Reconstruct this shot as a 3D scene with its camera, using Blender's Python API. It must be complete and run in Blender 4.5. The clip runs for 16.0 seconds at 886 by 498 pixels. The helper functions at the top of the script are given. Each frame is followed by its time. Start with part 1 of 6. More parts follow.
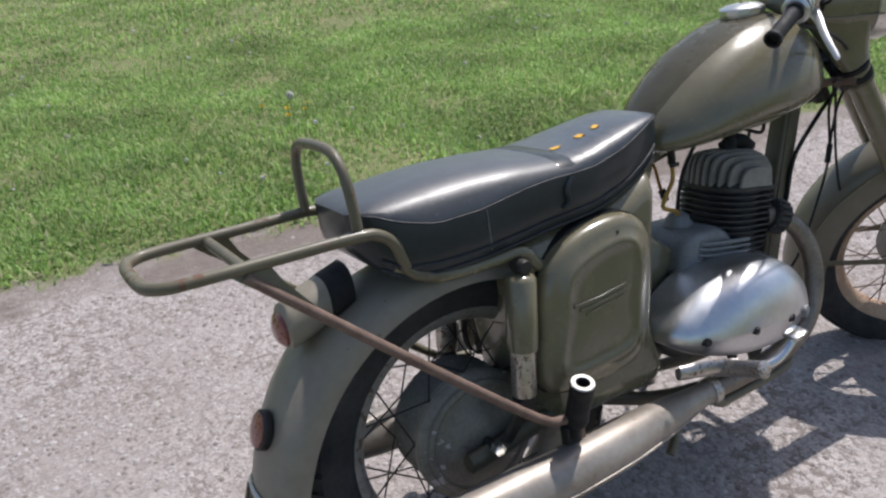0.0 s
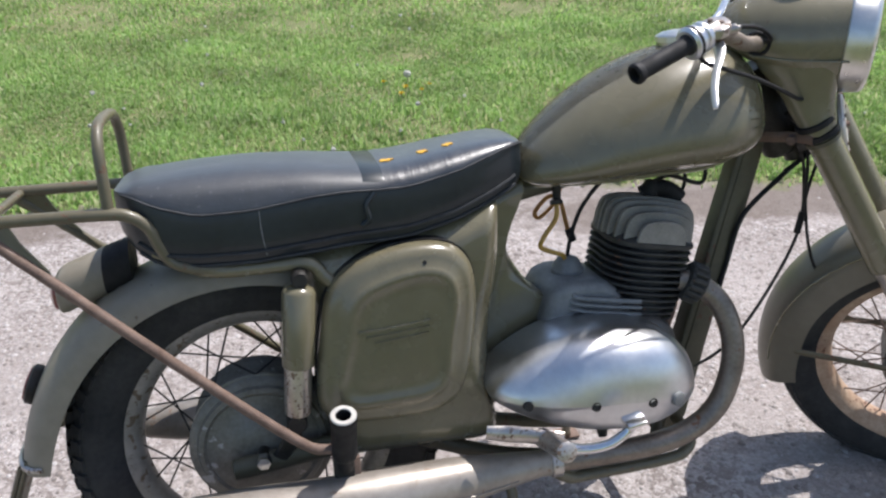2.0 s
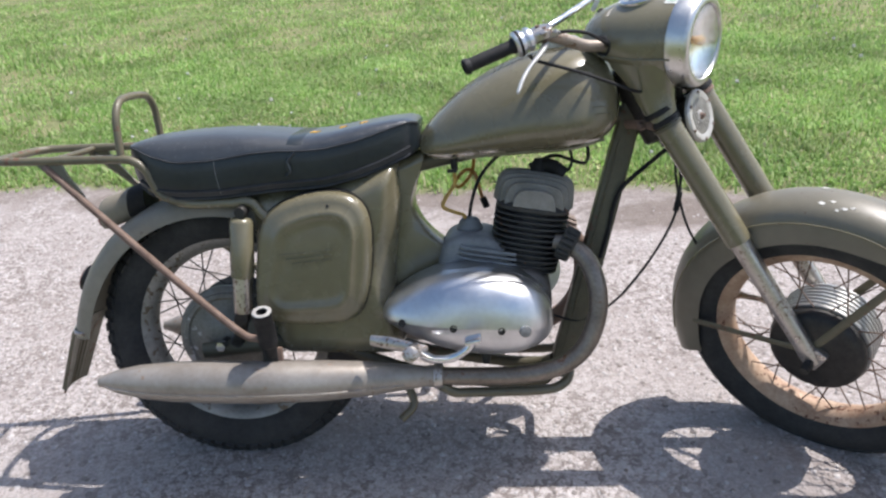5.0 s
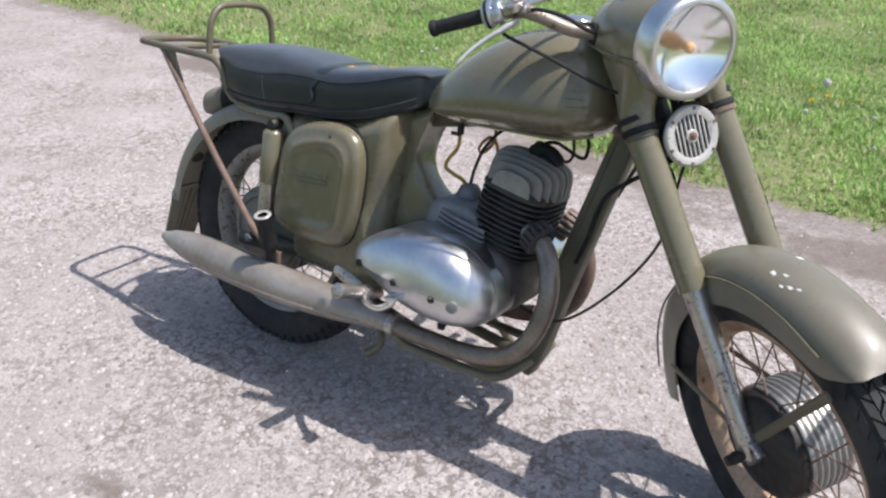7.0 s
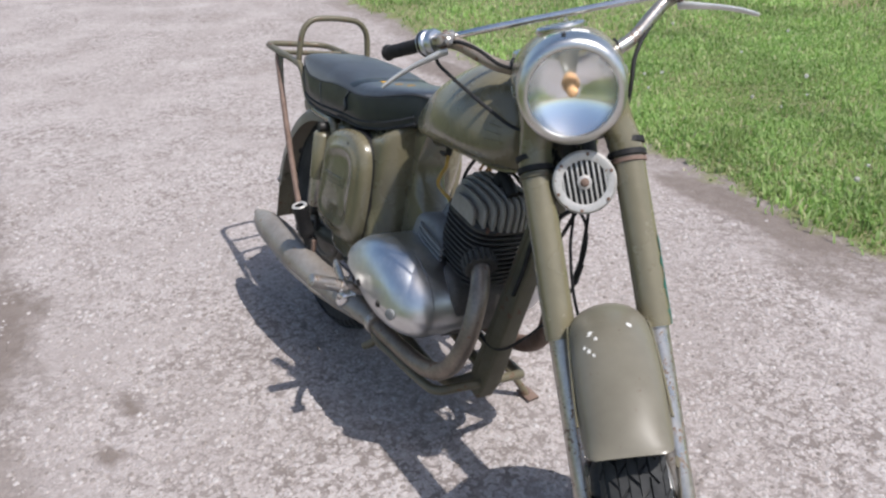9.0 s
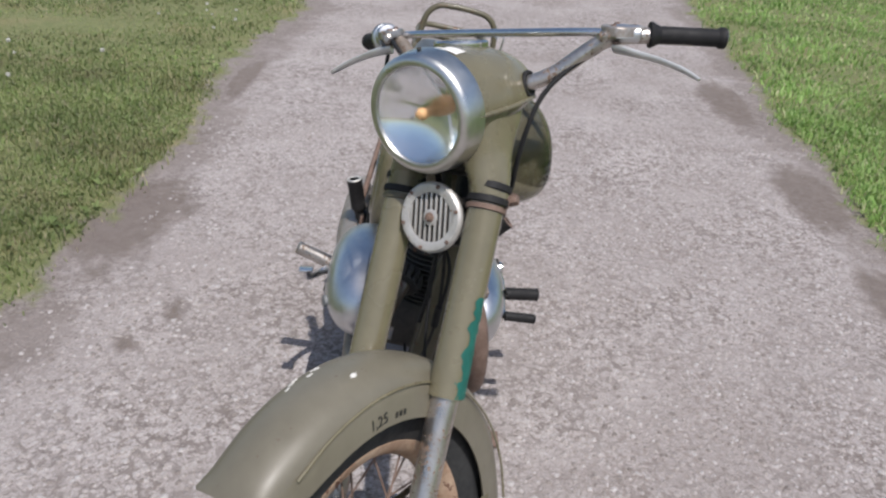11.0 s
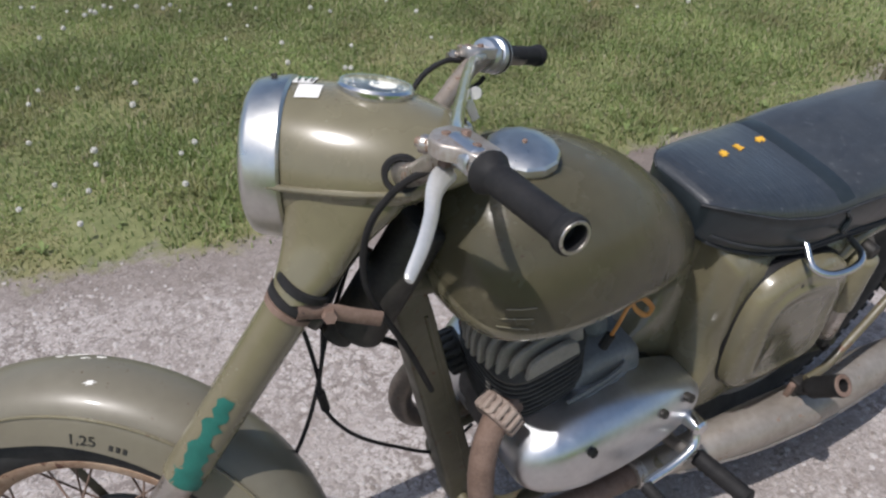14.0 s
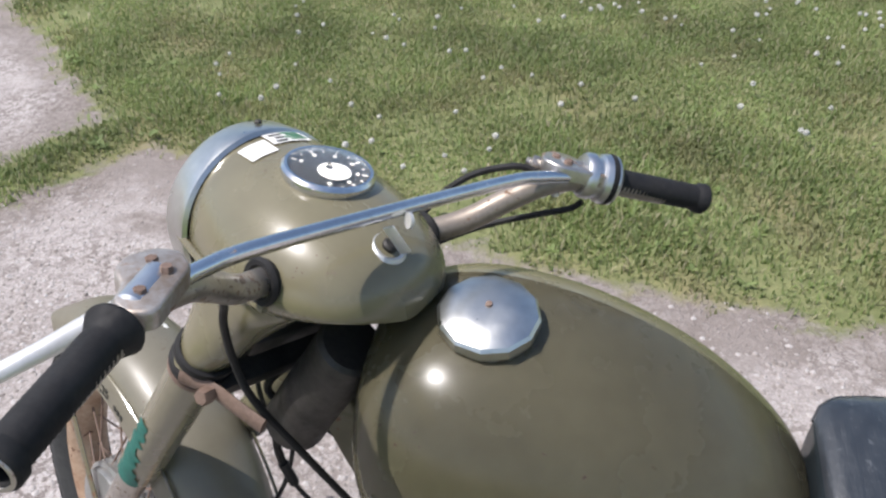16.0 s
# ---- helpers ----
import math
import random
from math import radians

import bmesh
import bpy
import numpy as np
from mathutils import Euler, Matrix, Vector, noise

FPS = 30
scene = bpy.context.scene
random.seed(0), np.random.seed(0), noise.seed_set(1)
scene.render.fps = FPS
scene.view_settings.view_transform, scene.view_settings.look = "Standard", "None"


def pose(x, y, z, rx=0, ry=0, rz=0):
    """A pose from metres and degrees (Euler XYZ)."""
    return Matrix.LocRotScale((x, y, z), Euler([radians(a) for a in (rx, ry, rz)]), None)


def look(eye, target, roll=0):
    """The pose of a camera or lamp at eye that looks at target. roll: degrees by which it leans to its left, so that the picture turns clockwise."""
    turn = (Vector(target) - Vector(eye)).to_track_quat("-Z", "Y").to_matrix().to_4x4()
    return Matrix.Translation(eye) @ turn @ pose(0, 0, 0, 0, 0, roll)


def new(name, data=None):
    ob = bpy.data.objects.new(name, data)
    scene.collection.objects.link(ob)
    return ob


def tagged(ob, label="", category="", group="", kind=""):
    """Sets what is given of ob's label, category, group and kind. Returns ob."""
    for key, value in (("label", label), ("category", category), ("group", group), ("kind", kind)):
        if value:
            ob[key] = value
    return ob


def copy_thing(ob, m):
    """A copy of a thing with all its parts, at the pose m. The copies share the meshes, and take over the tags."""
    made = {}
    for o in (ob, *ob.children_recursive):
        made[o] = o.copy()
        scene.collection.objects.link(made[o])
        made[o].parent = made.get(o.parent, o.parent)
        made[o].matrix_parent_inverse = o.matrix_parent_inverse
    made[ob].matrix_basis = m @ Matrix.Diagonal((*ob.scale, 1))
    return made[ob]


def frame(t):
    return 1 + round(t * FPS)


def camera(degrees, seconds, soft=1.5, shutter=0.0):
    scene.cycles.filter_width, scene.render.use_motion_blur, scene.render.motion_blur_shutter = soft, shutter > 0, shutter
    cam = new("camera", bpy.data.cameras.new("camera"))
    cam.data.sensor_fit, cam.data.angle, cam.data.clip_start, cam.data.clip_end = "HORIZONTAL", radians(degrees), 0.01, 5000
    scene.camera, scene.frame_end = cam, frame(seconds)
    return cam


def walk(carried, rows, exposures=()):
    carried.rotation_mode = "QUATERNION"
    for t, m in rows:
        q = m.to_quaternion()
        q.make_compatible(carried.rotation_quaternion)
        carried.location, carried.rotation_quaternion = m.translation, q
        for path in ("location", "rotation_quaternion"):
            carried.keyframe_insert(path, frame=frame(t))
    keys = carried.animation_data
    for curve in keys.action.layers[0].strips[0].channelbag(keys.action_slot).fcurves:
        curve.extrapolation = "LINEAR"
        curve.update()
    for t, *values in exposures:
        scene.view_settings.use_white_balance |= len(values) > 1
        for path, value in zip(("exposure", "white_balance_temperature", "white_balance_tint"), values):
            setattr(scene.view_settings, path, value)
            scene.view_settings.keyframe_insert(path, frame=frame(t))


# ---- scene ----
cam = camera(57.0, 16.0, soft=2.4)
PATH = [
    (0, (-0.525, -1.001, 1.263), (0.3, 0.586, 0.368), -3.6),
    (0.5, (-0.355, -0.958, 1.244), (0.485, 0.628, 0.361), -3.7),
    (1, (-0.175, -0.998, 1.227), (0.453, 0.68, 0.338), -2.4),
    (1.5, (-0.002, -1.112, 1.259), (0.405, 0.624, 0.353), -1.0),
    (2, (0.154, -1.131, 1.237), (0.468, 0.625, 0.331), -0.5),
    (2.5, (0.321, -1.154, 1.248), (0.556, 0.617, 0.349), -0.1),
    (3, (0.464, -1.282, 1.277), (0.62, 0.545, 0.479), 0.4),
    (3.5, (0.559, -1.435, 1.293), (0.647, 0.37, 0.436), -1.1),
    (4, (0.559, -1.557, 1.279), (0.693, 0.261, 0.456), -2.0),
    (4.2, (0.577, -1.602, 1.273), (0.658, 0.227, 0.467), -2.9),
    (6.3, (1.329, -1.375, 1.255), (0.555, 0.228, 0.342), -2.4),
    (6.5, (1.414, -1.32, 1.249), (0.562, 0.25, 0.35), -2.3),
    (7, (1.593, -1.248, 1.264), (0.505, 0.155, 0.343), -0.4),
    (7.5, (1.721, -1.094, 1.246), (0.56, 0.206, 0.267), -1.7),
    (8, (1.841, -0.938, 1.265), (0.588, 0.278, 0.288), -2.6),
    (8.5, (2.027, -0.845, 1.282), (0.585, 0.207, 0.38), -0.8),
    (8.7, (2.096, -0.795, 1.297), (0.584, 0.164, 0.405), -1.4),
    (11, (2.238, 0.133, 1.299), (0.456, 0.132, 0.392), 3.7),
    (11.5, (2.168, 0.323, 1.33), (0.411, 0.056, 0.414), 2.4),
    (12, (2.063, 0.531, 1.348), (0.39, -0.07, 0.431), 4.2),
    (12.5, (1.917, 0.65, 1.347), (0.39, -0.17, 0.35), 3.0),
    (13, (1.716, 0.731, 1.336), (0.303, -0.229, 0.298), 3.3),
    (13.5, (1.494, 0.812, 1.338), (0.367, -0.438, 0.258), 1.6),
    (14, (1.311, 0.906, 1.365), (0.513, -0.544, 0.242), 0.3),
    (14.5, (1.113, 0.889, 1.359), (0.630, -0.327, 0.438), 1.0),
    (15, (0.950, 0.869, 1.358), (0.767, -0.463, 0.490), -1.7),
    (15.5, (0.774, 0.852, 1.379), (0.974, -0.470, 0.500), -0.9),
    (16, (0.721, 0.740, 1.362), (1.038, -0.547, 0.466), -0.3),
]
# the clip's camera brightens over the shade side and darkens towards the open track
EXPOSURES = [(0.0, 0.11), (2.0, 0.46), (4.0, 0.62), (6.5, 0.54), (8.5, 0.36), (11.0, -0.08), (13.5, -0.12), (14.5, 0.10), (16.0, 0.38)]
walk(cam, [(t, look(eye, target, roll)) for t, eye, target, roll in PATH], exposures=EXPOSURES)

# ---- light ----
SUN_X, SUN_Y = 0.48, 0.225          # the sun stands this far aside per metre of height
sun_way = Vector((SUN_X, SUN_Y, 1.0)).normalized()
sun_data = bpy.data.lights.new("sun", "SUN")
sun_data.energy, sun_data.angle, sun_data.color = 4.35, radians(0.6), (1.0, 0.962, 0.955)
sun = new("sun", sun_data)
sun.matrix_world = look(sun_way * 30, (0, 0, 0))
world = bpy.data.worlds.new("sky")
scene.world = world
world.use_nodes = True
sky = world.node_tree.nodes.new("ShaderNodeTexSky")
sky.sky_type, sky.sun_disc = "NISHITA", False
sky.dust_density = 1.8
sky.sun_elevation = math.asin(sun_way.z)
sky.sun_rotation = math.atan2(sun_way.x, sun_way.y)
world.node_tree.links.new(sky.outputs[0], world.node_tree.nodes["Background"].inputs[0])
world.node_tree.nodes["Background"].inputs[1].default_value = 0.135


# ---- materials ----
class Nodes:
    """Short hand for one material's node tree."""

    def __init__(self, name):
        self.mat = bpy.data.materials.new(name)
        self.mat.use_nodes = True
        self.t = self.mat.node_tree
        self.bsdf = self.t.nodes["Principled BSDF"]
        self.coord = self.t.nodes.new("ShaderNodeTexCoord").outputs["Object"]

    def put(self, name, value):
        socket = self.bsdf.inputs[name]
        if isinstance(value, bpy.types.NodeSocket):
            self.t.links.new(value, socket)
        else:
            socket.default_value = value

    def plug(self, node, name, value):
        if isinstance(value, bpy.types.NodeSocket):
            self.t.links.new(value, node.inputs[name])
        else:
            node.inputs[name].default_value = value

    def noise(self, scale, detail=4.0, rough=0.55, out="Fac", vector=None):
        n = self.t.nodes.new("ShaderNodeTexNoise")
        n.inputs["Scale"].default_value, n.inputs["Detail"].default_value, n.inputs["Roughness"].default_value = scale, detail, rough
        self.t.links.new(vector or self.coord, n.inputs["Vector"])
        return n.outputs[out]

    def cells(self, scale, feature="F1", out="Distance", vector=None):
        n = self.t.nodes.new("ShaderNodeTexVoronoi")
        n.feature = feature
        n.inputs["Scale"].default_value = scale
        self.t.links.new(vector or self.coord, n.inputs["Vector"])
        return n.outputs[out]

    def ramp(self, fac, *stops):
        n = self.t.nodes.new("ShaderNodeValToRGB")
        while len(n.color_ramp.elements) < len(stops):
            n.color_ramp.elements.new(0.5)
        for e, (p, c) in zip(n.color_ramp.elements, stops):
            e.position = p
            e.color = (c, c, c, 1) if isinstance(c, (int, float)) else (*c, 1)
        self.t.links.new(fac, n.inputs["Fac"])
        return n.outputs["Color"]

    def mix(self, fac, a, b, kind="MIX"):
        n = self.t.nodes.new("ShaderNodeMix")
        n.data_type, n.blend_type = "RGBA", kind
        for i, v in ((0, fac), (6, a), (7, b)):
            if isinstance(v, bpy.types.NodeSocket):
                self.t.links.new(v, n.inputs[i])
            else:
                n.inputs[i].default_value = v if i == 0 else (*v, 1)
        return n.outputs[2]

    def math(self, op, a, b=0.0):
        n = self.t.nodes.new("ShaderNodeMath")
        n.operation = op
        for i, v in ((0, a), (1, b)):
            if isinstance(v, bpy.types.NodeSocket):
                self.t.links.new(v, n.inputs[i])
            else:
                n.inputs[i].default_value = v
        return n.outputs[0]

    def bump(self, height, strength, distance=0.001):
        n = self.t.nodes.new("ShaderNodeBump")
        n.inputs["Strength"].default_value, n.inputs["Distance"].default_value = strength, distance
        self.t.links.new(height, n.inputs["Height"])
        self.t.links.new(n.outputs[0], self.bsdf.inputs["Normal"])


def surface(name, dark, light, scale, rough=(0.4, 0.6), metal=0.0, bump=0.2, bump_scale=None, specks=None, speck_at=0.68, speck_scale=60.0, coat=0.0, depth=0.001):
    """A worn surface: two colours over a coarse and a fine noise, uneven gloss, fine relief, and specks of a third colour."""
    n = Nodes(name)
    coarse, fine = n.noise(scale), n.noise(scale * 9, 3)
    both = n.math("ADD", n.math("MULTIPLY", coarse, 0.65), n.math("MULTIPLY", fine, 0.35))
    colour = n.ramp(both, (0.33, dark), (0.67, light))
    gloss = n.ramp(n.noise(scale * 2.3), (0.3, rough[0]), (0.7, rough[1]))
    if specks:
        spots = n.math("MULTIPLY", n.noise(speck_scale, 5, 0.6), n.ramp(n.noise(speck_scale / 7.0), (0.3, 0.75), (0.7, 1.15)))
        mask = n.ramp(spots, (speck_at, 0.0), (speck_at + 0.04, 1.0))
        colour = n.mix(mask, colour, specks)
        gloss = n.mix(mask, gloss, (0.8, 0.8, 0.8))
        if metal:
            n.put("Metallic", n.math("SUBTRACT", metal, n.math("MULTIPLY", mask, metal)))
    elif metal:
        n.put("Metallic", metal)
    n.put("Base Color", colour)
    n.put("Roughness", gloss)
    if coat:
        n.put("Coat Weight", coat)
        n.put("Coat Roughness", 0.12)
    n.bump(n.noise(bump_scale or scale * 12, 4), bump, depth)
    return n.mat


OLIVE = surface("olive paint", (0.132, 0.116, 0.071), (0.168, 0.149, 0.092), 6, (0.20, 0.32), bump=0.06, bump_scale=45, specks=(0.085, 0.05, 0.03), speck_at=0.70, speck_scale=160, coat=0.4)
OLIVE_DULL = surface("dusty olive paint", (0.128, 0.114, 0.082), (0.165, 0.149, 0.110), 5, (0.34, 0.50), bump=0.08, bump_scale=60, specks=(0.10, 0.062, 0.04), speck_at=0.69, speck_scale=150, coat=0.15)
OLIVE_WORN = surface("worn olive paint", (0.092, 0.080, 0.048), (0.135, 0.118, 0.074), 9, (0.34, 0.55), bump=0.12, bump_scale=70, specks=(0.13, 0.07, 0.042), speck_at=0.60, speck_scale=70, coat=0.1)
CHROME = surface("aged chrome", (0.55, 0.56, 0.58), (0.72, 0.73, 0.74), 14, (0.14, 0.27), metal=1.0, bump=0.05, specks=(0.22, 0.13, 0.08), speck_at=0.69, speck_scale=260)
SATIN = surface("satin steel", (0.52, 0.52, 0.50), (0.68, 0.68, 0.66), 12, (0.26, 0.40), metal=1.0, bump=0.06, bump_scale=160)
CHROME_PITTED = surface("pitted chrome", (0.36, 0.33, 0.30), (0.56, 0.53, 0.50), 14, (0.25, 0.45), metal=0.9, bump=0.15, specks=(0.17, 0.115, 0.08), speck_at=0.56, speck_scale=170)
ALLOY = surface("polished alloy", (0.52, 0.53, 0.55), (0.66, 0.675, 0.69), 9, (0.28, 0.44), metal=1.0, bump=0.06, bump_scale=220)
LEVER = surface("matt aluminium", (0.54, 0.535, 0.52), (0.68, 0.675, 0.66), 20, (0.35, 0.5), metal=0.55, bump=0.1)
ALLOY_CAST = surface("dull cast alloy", (0.14, 0.144, 0.145), (0.24, 0.245, 0.242), 16, (0.5, 0.7), metal=0.25, bump=0.3, bump_scale=260)
IRON_FIN = surface("dark dusty iron", (0.030, 0.029, 0.027), (0.075, 0.07, 0.062), 26, (0.6, 0.85), metal=0.2, bump=0.3, bump_scale=200, specks=(0.12, 0.06, 0.035), speck_at=0.64)
COLLAR = surface("dusty brown collar", (0.17, 0.125, 0.10), (0.30, 0.24, 0.20), 30, (0.6, 0.85), bump=0.3)
HEAD_FIN = surface("dusty grey head", (0.180, 0.168, 0.145), (0.300, 0.280, 0.245), 22, (0.6, 0.8), metal=0.1, bump=0.3, bump_scale=200)
EXHAUST = surface("browned chrome pipe", (0.155, 0.128, 0.105), (0.29, 0.25, 0.21), 15, (0.3, 0.55), metal=0.7, bump=0.12, specks=(0.16, 0.075, 0.04), speck_at=0.60, speck_scale=60)
MUFFLER = surface("dusty worn chrome silencer", (0.235, 0.204, 0.172), (0.375, 0.338, 0.297), 8, (0.34, 0.52), metal=0.45, bump=0.1, specks=(0.24, 0.17, 0.125), speck_at=0.63, speck_scale=70)
OLIVE_DUSTY = surface("pale dusty olive paint", (0.176, 0.152, 0.112), (0.250, 0.221, 0.172), 5, (0.42, 0.60), bump=0.08, bump_scale=60, specks=(0.11, 0.075, 0.05), speck_at=0.69, speck_scale=150, coat=0.1)
BAR_TAN = surface("tan worn handlebar", (0.20, 0.165, 0.130), (0.34, 0.29, 0.245), 18, (0.35, 0.55), metal=0.45, bump=0.12, specks=(0.15, 0.085, 0.05), speck_at=0.60, speck_scale=70)
CLAMP = surface("rust-stained alloy", (0.24, 0.185, 0.145), (0.46, 0.44, 0.42), 24, (0.30, 0.5), metal=0.6, bump=0.15, specks=(0.20, 0.11, 0.07), speck_at=0.62, speck_scale=60)
RUST = surface("rust brown steel", (0.10, 0.062, 0.045), (0.20, 0.135, 0.105), 30, (0.6, 0.9), bump=0.35, bump_scale=240)
RIM_GREY = surface("dull grey rim", (0.19, 0.183, 0.167), (0.33, 0.32, 0.30), 12, (0.35, 0.6), metal=0.5, bump=0.15, specks=(0.12, 0.09, 0.06), speck_at=0.58, speck_scale=60)
HUB = surface("scraped grey olive hub", (0.10, 0.094, 0.075), (0.21, 0.20, 0.175), 16, (0.4, 0.65), metal=0.25, bump=0.2, bump_scale=90, specks=(0.34, 0.33, 0.31), speck_at=0.60, speck_scale=50)
DRUM = surface("grey alloy drum", (0.30, 0.295, 0.285), (0.44, 0.435, 0.42), 14, (0.35, 0.5), metal=0.7, bump=0.15)
# olive paint darkened to put the shade under tank and nacelle into its colour
TUBE = surface("shade-darkened olive", (0.060, 0.054, 0.032), (0.098, 0.087, 0.053), 9, (0.4, 0.6), bump=0.12, bump_scale=70, specks=(0.10, 0.055, 0.035), speck_at=0.62, speck_scale=70)
RUST_RIM = surface("rusted rim", (0.27, 0.155, 0.095), (0.52, 0.39, 0.28), 16, (0.5, 0.8), metal=0.15, bump=0.2, specks=(0.12, 0.05, 0.03), speck_at=0.6)
GREASY = surface("oily dirty casting", (0.045, 0.042, 0.038), (0.11, 0.10, 0.09), 18, (0.45, 0.75), metal=0.15, bump=0.35, bump_scale=150)
DARK_STEEL = surface("dark greasy steel", (0.018, 0.017, 0.016), (0.05, 0.045, 0.04), 24, (0.4, 0.7), metal=0.4, bump=0.3, bump_scale=150)
RUBBER = surface("black rubber", (0.007, 0.007, 0.008), (0.020, 0.019, 0.019), 20, (0.55, 0.8), bump=0.25, bump_scale=300)
TYRE = surface("dusty tyre rubber", (0.011, 0.012, 0.013), (0.036, 0.036, 0.035), 14, (0.7, 0.92), bump=0.25, bump_scale=220)
LEATHER = surface("black leatherette", (0.010, 0.0140, 0.0175), (0.021, 0.0285, 0.0335), 7, (0.42, 0.58), bump=0.30, bump_scale=200, depth=0.0008, coat=0.35)
SCRATCH = surface("pale scratch", (0.08, 0.085, 0.09), (0.20, 0.205, 0.21), 120, (0.6, 0.8), bump=0.2)
for node in RUBBER.node_tree.nodes:
    if node.type == "BSDF_PRINCIPLED":
        node.inputs["Specular IOR Level"].default_value = 0.3
for node in LEATHER.node_tree.nodes:
    if node.type == "BSDF_PRINCIPLED":
        node.inputs["Specular IOR Level"].default_value = 0.28


def worn_seat_top():
    """Greyed leatherette, dull where one sits, with fine cross wrinkles and more shine ahead of the strap."""
    n = Nodes("worn grey leatherette")
    across = n.t.nodes.new("ShaderNodeMapping")
    across.inputs["Scale"].default_value = (150.0, 17.0, 40.0)
    n.t.links.new(n.coord, across.inputs["Vector"])
    split = n.t.nodes.new("ShaderNodeSeparateXYZ")
    n.t.links.new(n.coord, split.inputs[0])
    ahead = n.ramp(n.math("ADD", split.outputs[0], n.math("MULTIPLY", n.noise(14), 0.05)), (0.24, 0.0), (0.29, 1.0))
    wear = n.math("ADD", n.math("MULTIPLY", n.noise(5), 0.6), n.math("MULTIPLY", n.noise(60, 5), 0.4))
    colour = n.ramp(wear, (0.32, (0.009, 0.011, 0.014)), (0.66, (0.031, 0.035, 0.040)))
    colour = n.mix(n.ramp(n.noise(120, 5, 0.6), (0.62, 0.0), (0.68, 0.6)), colour, (0.09, 0.095, 0.10))
    n.put("Base Color", colour)
    n.put("Roughness", n.mix(ahead, n.ramp(n.noise(18), (0.3, 0.44), (0.7, 0.58)), n.ramp(n.noise(30), (0.3, 0.30), (0.7, 0.42))))
    n.put("Specular IOR Level", 0.8)
    n.put("Coat Weight", 0.35)
    n.put("Coat Roughness", 0.34)
    n.put("Sheen Weight", 0.28)
    n.put("Sheen Tint", (0.94, 0.97, 1.0, 1.0))
    n.put("Sheen Roughness", 0.35)
    folds = n.math("MULTIPLY", n.math("MULTIPLY", n.noise(1.0, 3, 0.6, vector=across.outputs[0]), ahead), 1.3)
    n.bump(n.math("ADD", folds, n.math("MULTIPLY", n.noise(220, 3), 0.35)), 0.55, 0.0016)
    return n.mat


LEATHER_TOP = worn_seat_top()
PIPING = surface("seat welt", (0.012, 0.013, 0.016), (0.035, 0.037, 0.041), 40, (0.6, 0.8), bump=0.1)
YELLOW = surface("yellow paint", (0.55, 0.28, 0.02), (0.72, 0.42, 0.04), 60, (0.5, 0.7), bump=0.2)
TEAL = surface("teal primer", (0.006, 0.085, 0.066), (0.012, 0.125, 0.098), 50, (0.5, 0.7), bump=0.1)
WHITE = surface("chipped white", (0.62, 0.60, 0.55), (0.82, 0.80, 0.76), 50, (0.5, 0.7), bump=0.1)
BLACK_PAINT = surface("black lettering", (0.012, 0.012, 0.01), (0.03, 0.028, 0.025), 60, (0.5, 0.7), bump=0.1)
GREEN_INK = surface("green print", (0.03, 0.16, 0.07), (0.05, 0.22, 0.10), 80, (0.5, 0.7), bump=0.1)
RED_LENS = surface("dull red plastic", (0.16, 0.035, 0.03), (0.24, 0.06, 0.05), 40, (0.2, 0.4), bump=0.05, coat=0.3)
HOSE = surface("amber fuel hose", (0.36, 0.20, 0.03), (0.50, 0.30, 0.06), 60, (0.25, 0.4), bump=0.05)
HORN_GREY = surface("grey horn face", (0.40, 0.38, 0.35), (0.56, 0.54, 0.505), 40, (0.35, 0.55), metal=0.4, bump=0.15, specks=(0.2, 0.13, 0.09), speck_at=0.62)
MIRROR = surface("silvered reflector", (0.84, 0.85, 0.87), (0.92, 0.93, 0.94), 20, (0.07, 0.13), metal=1.0, bump=0.01)
STRAP = surface("orange strap", (0.34, 0.13, 0.02), (0.48, 0.21, 0.04), 40, (0.4, 0.6), bump=0.1)
GUM = surface("amber bulb", (0.45, 0.25, 0.10), (0.60, 0.36, 0.18), 60, (0.6, 0.8), bump=0.2)


def glass_material(name, roughness=0.02):
    n = Nodes(name)
    n.put("Base Color", (0.97, 0.98, 0.97, 1))
    n.put("Transmission Weight", 1.0)
    n.put("IOR", 1.45)
    n.put("Roughness", n.ramp(n.noise(60), (0.3, roughness), (0.7, roughness + 0.05)))
    return n.mat


GLASS = glass_material("clear glass")


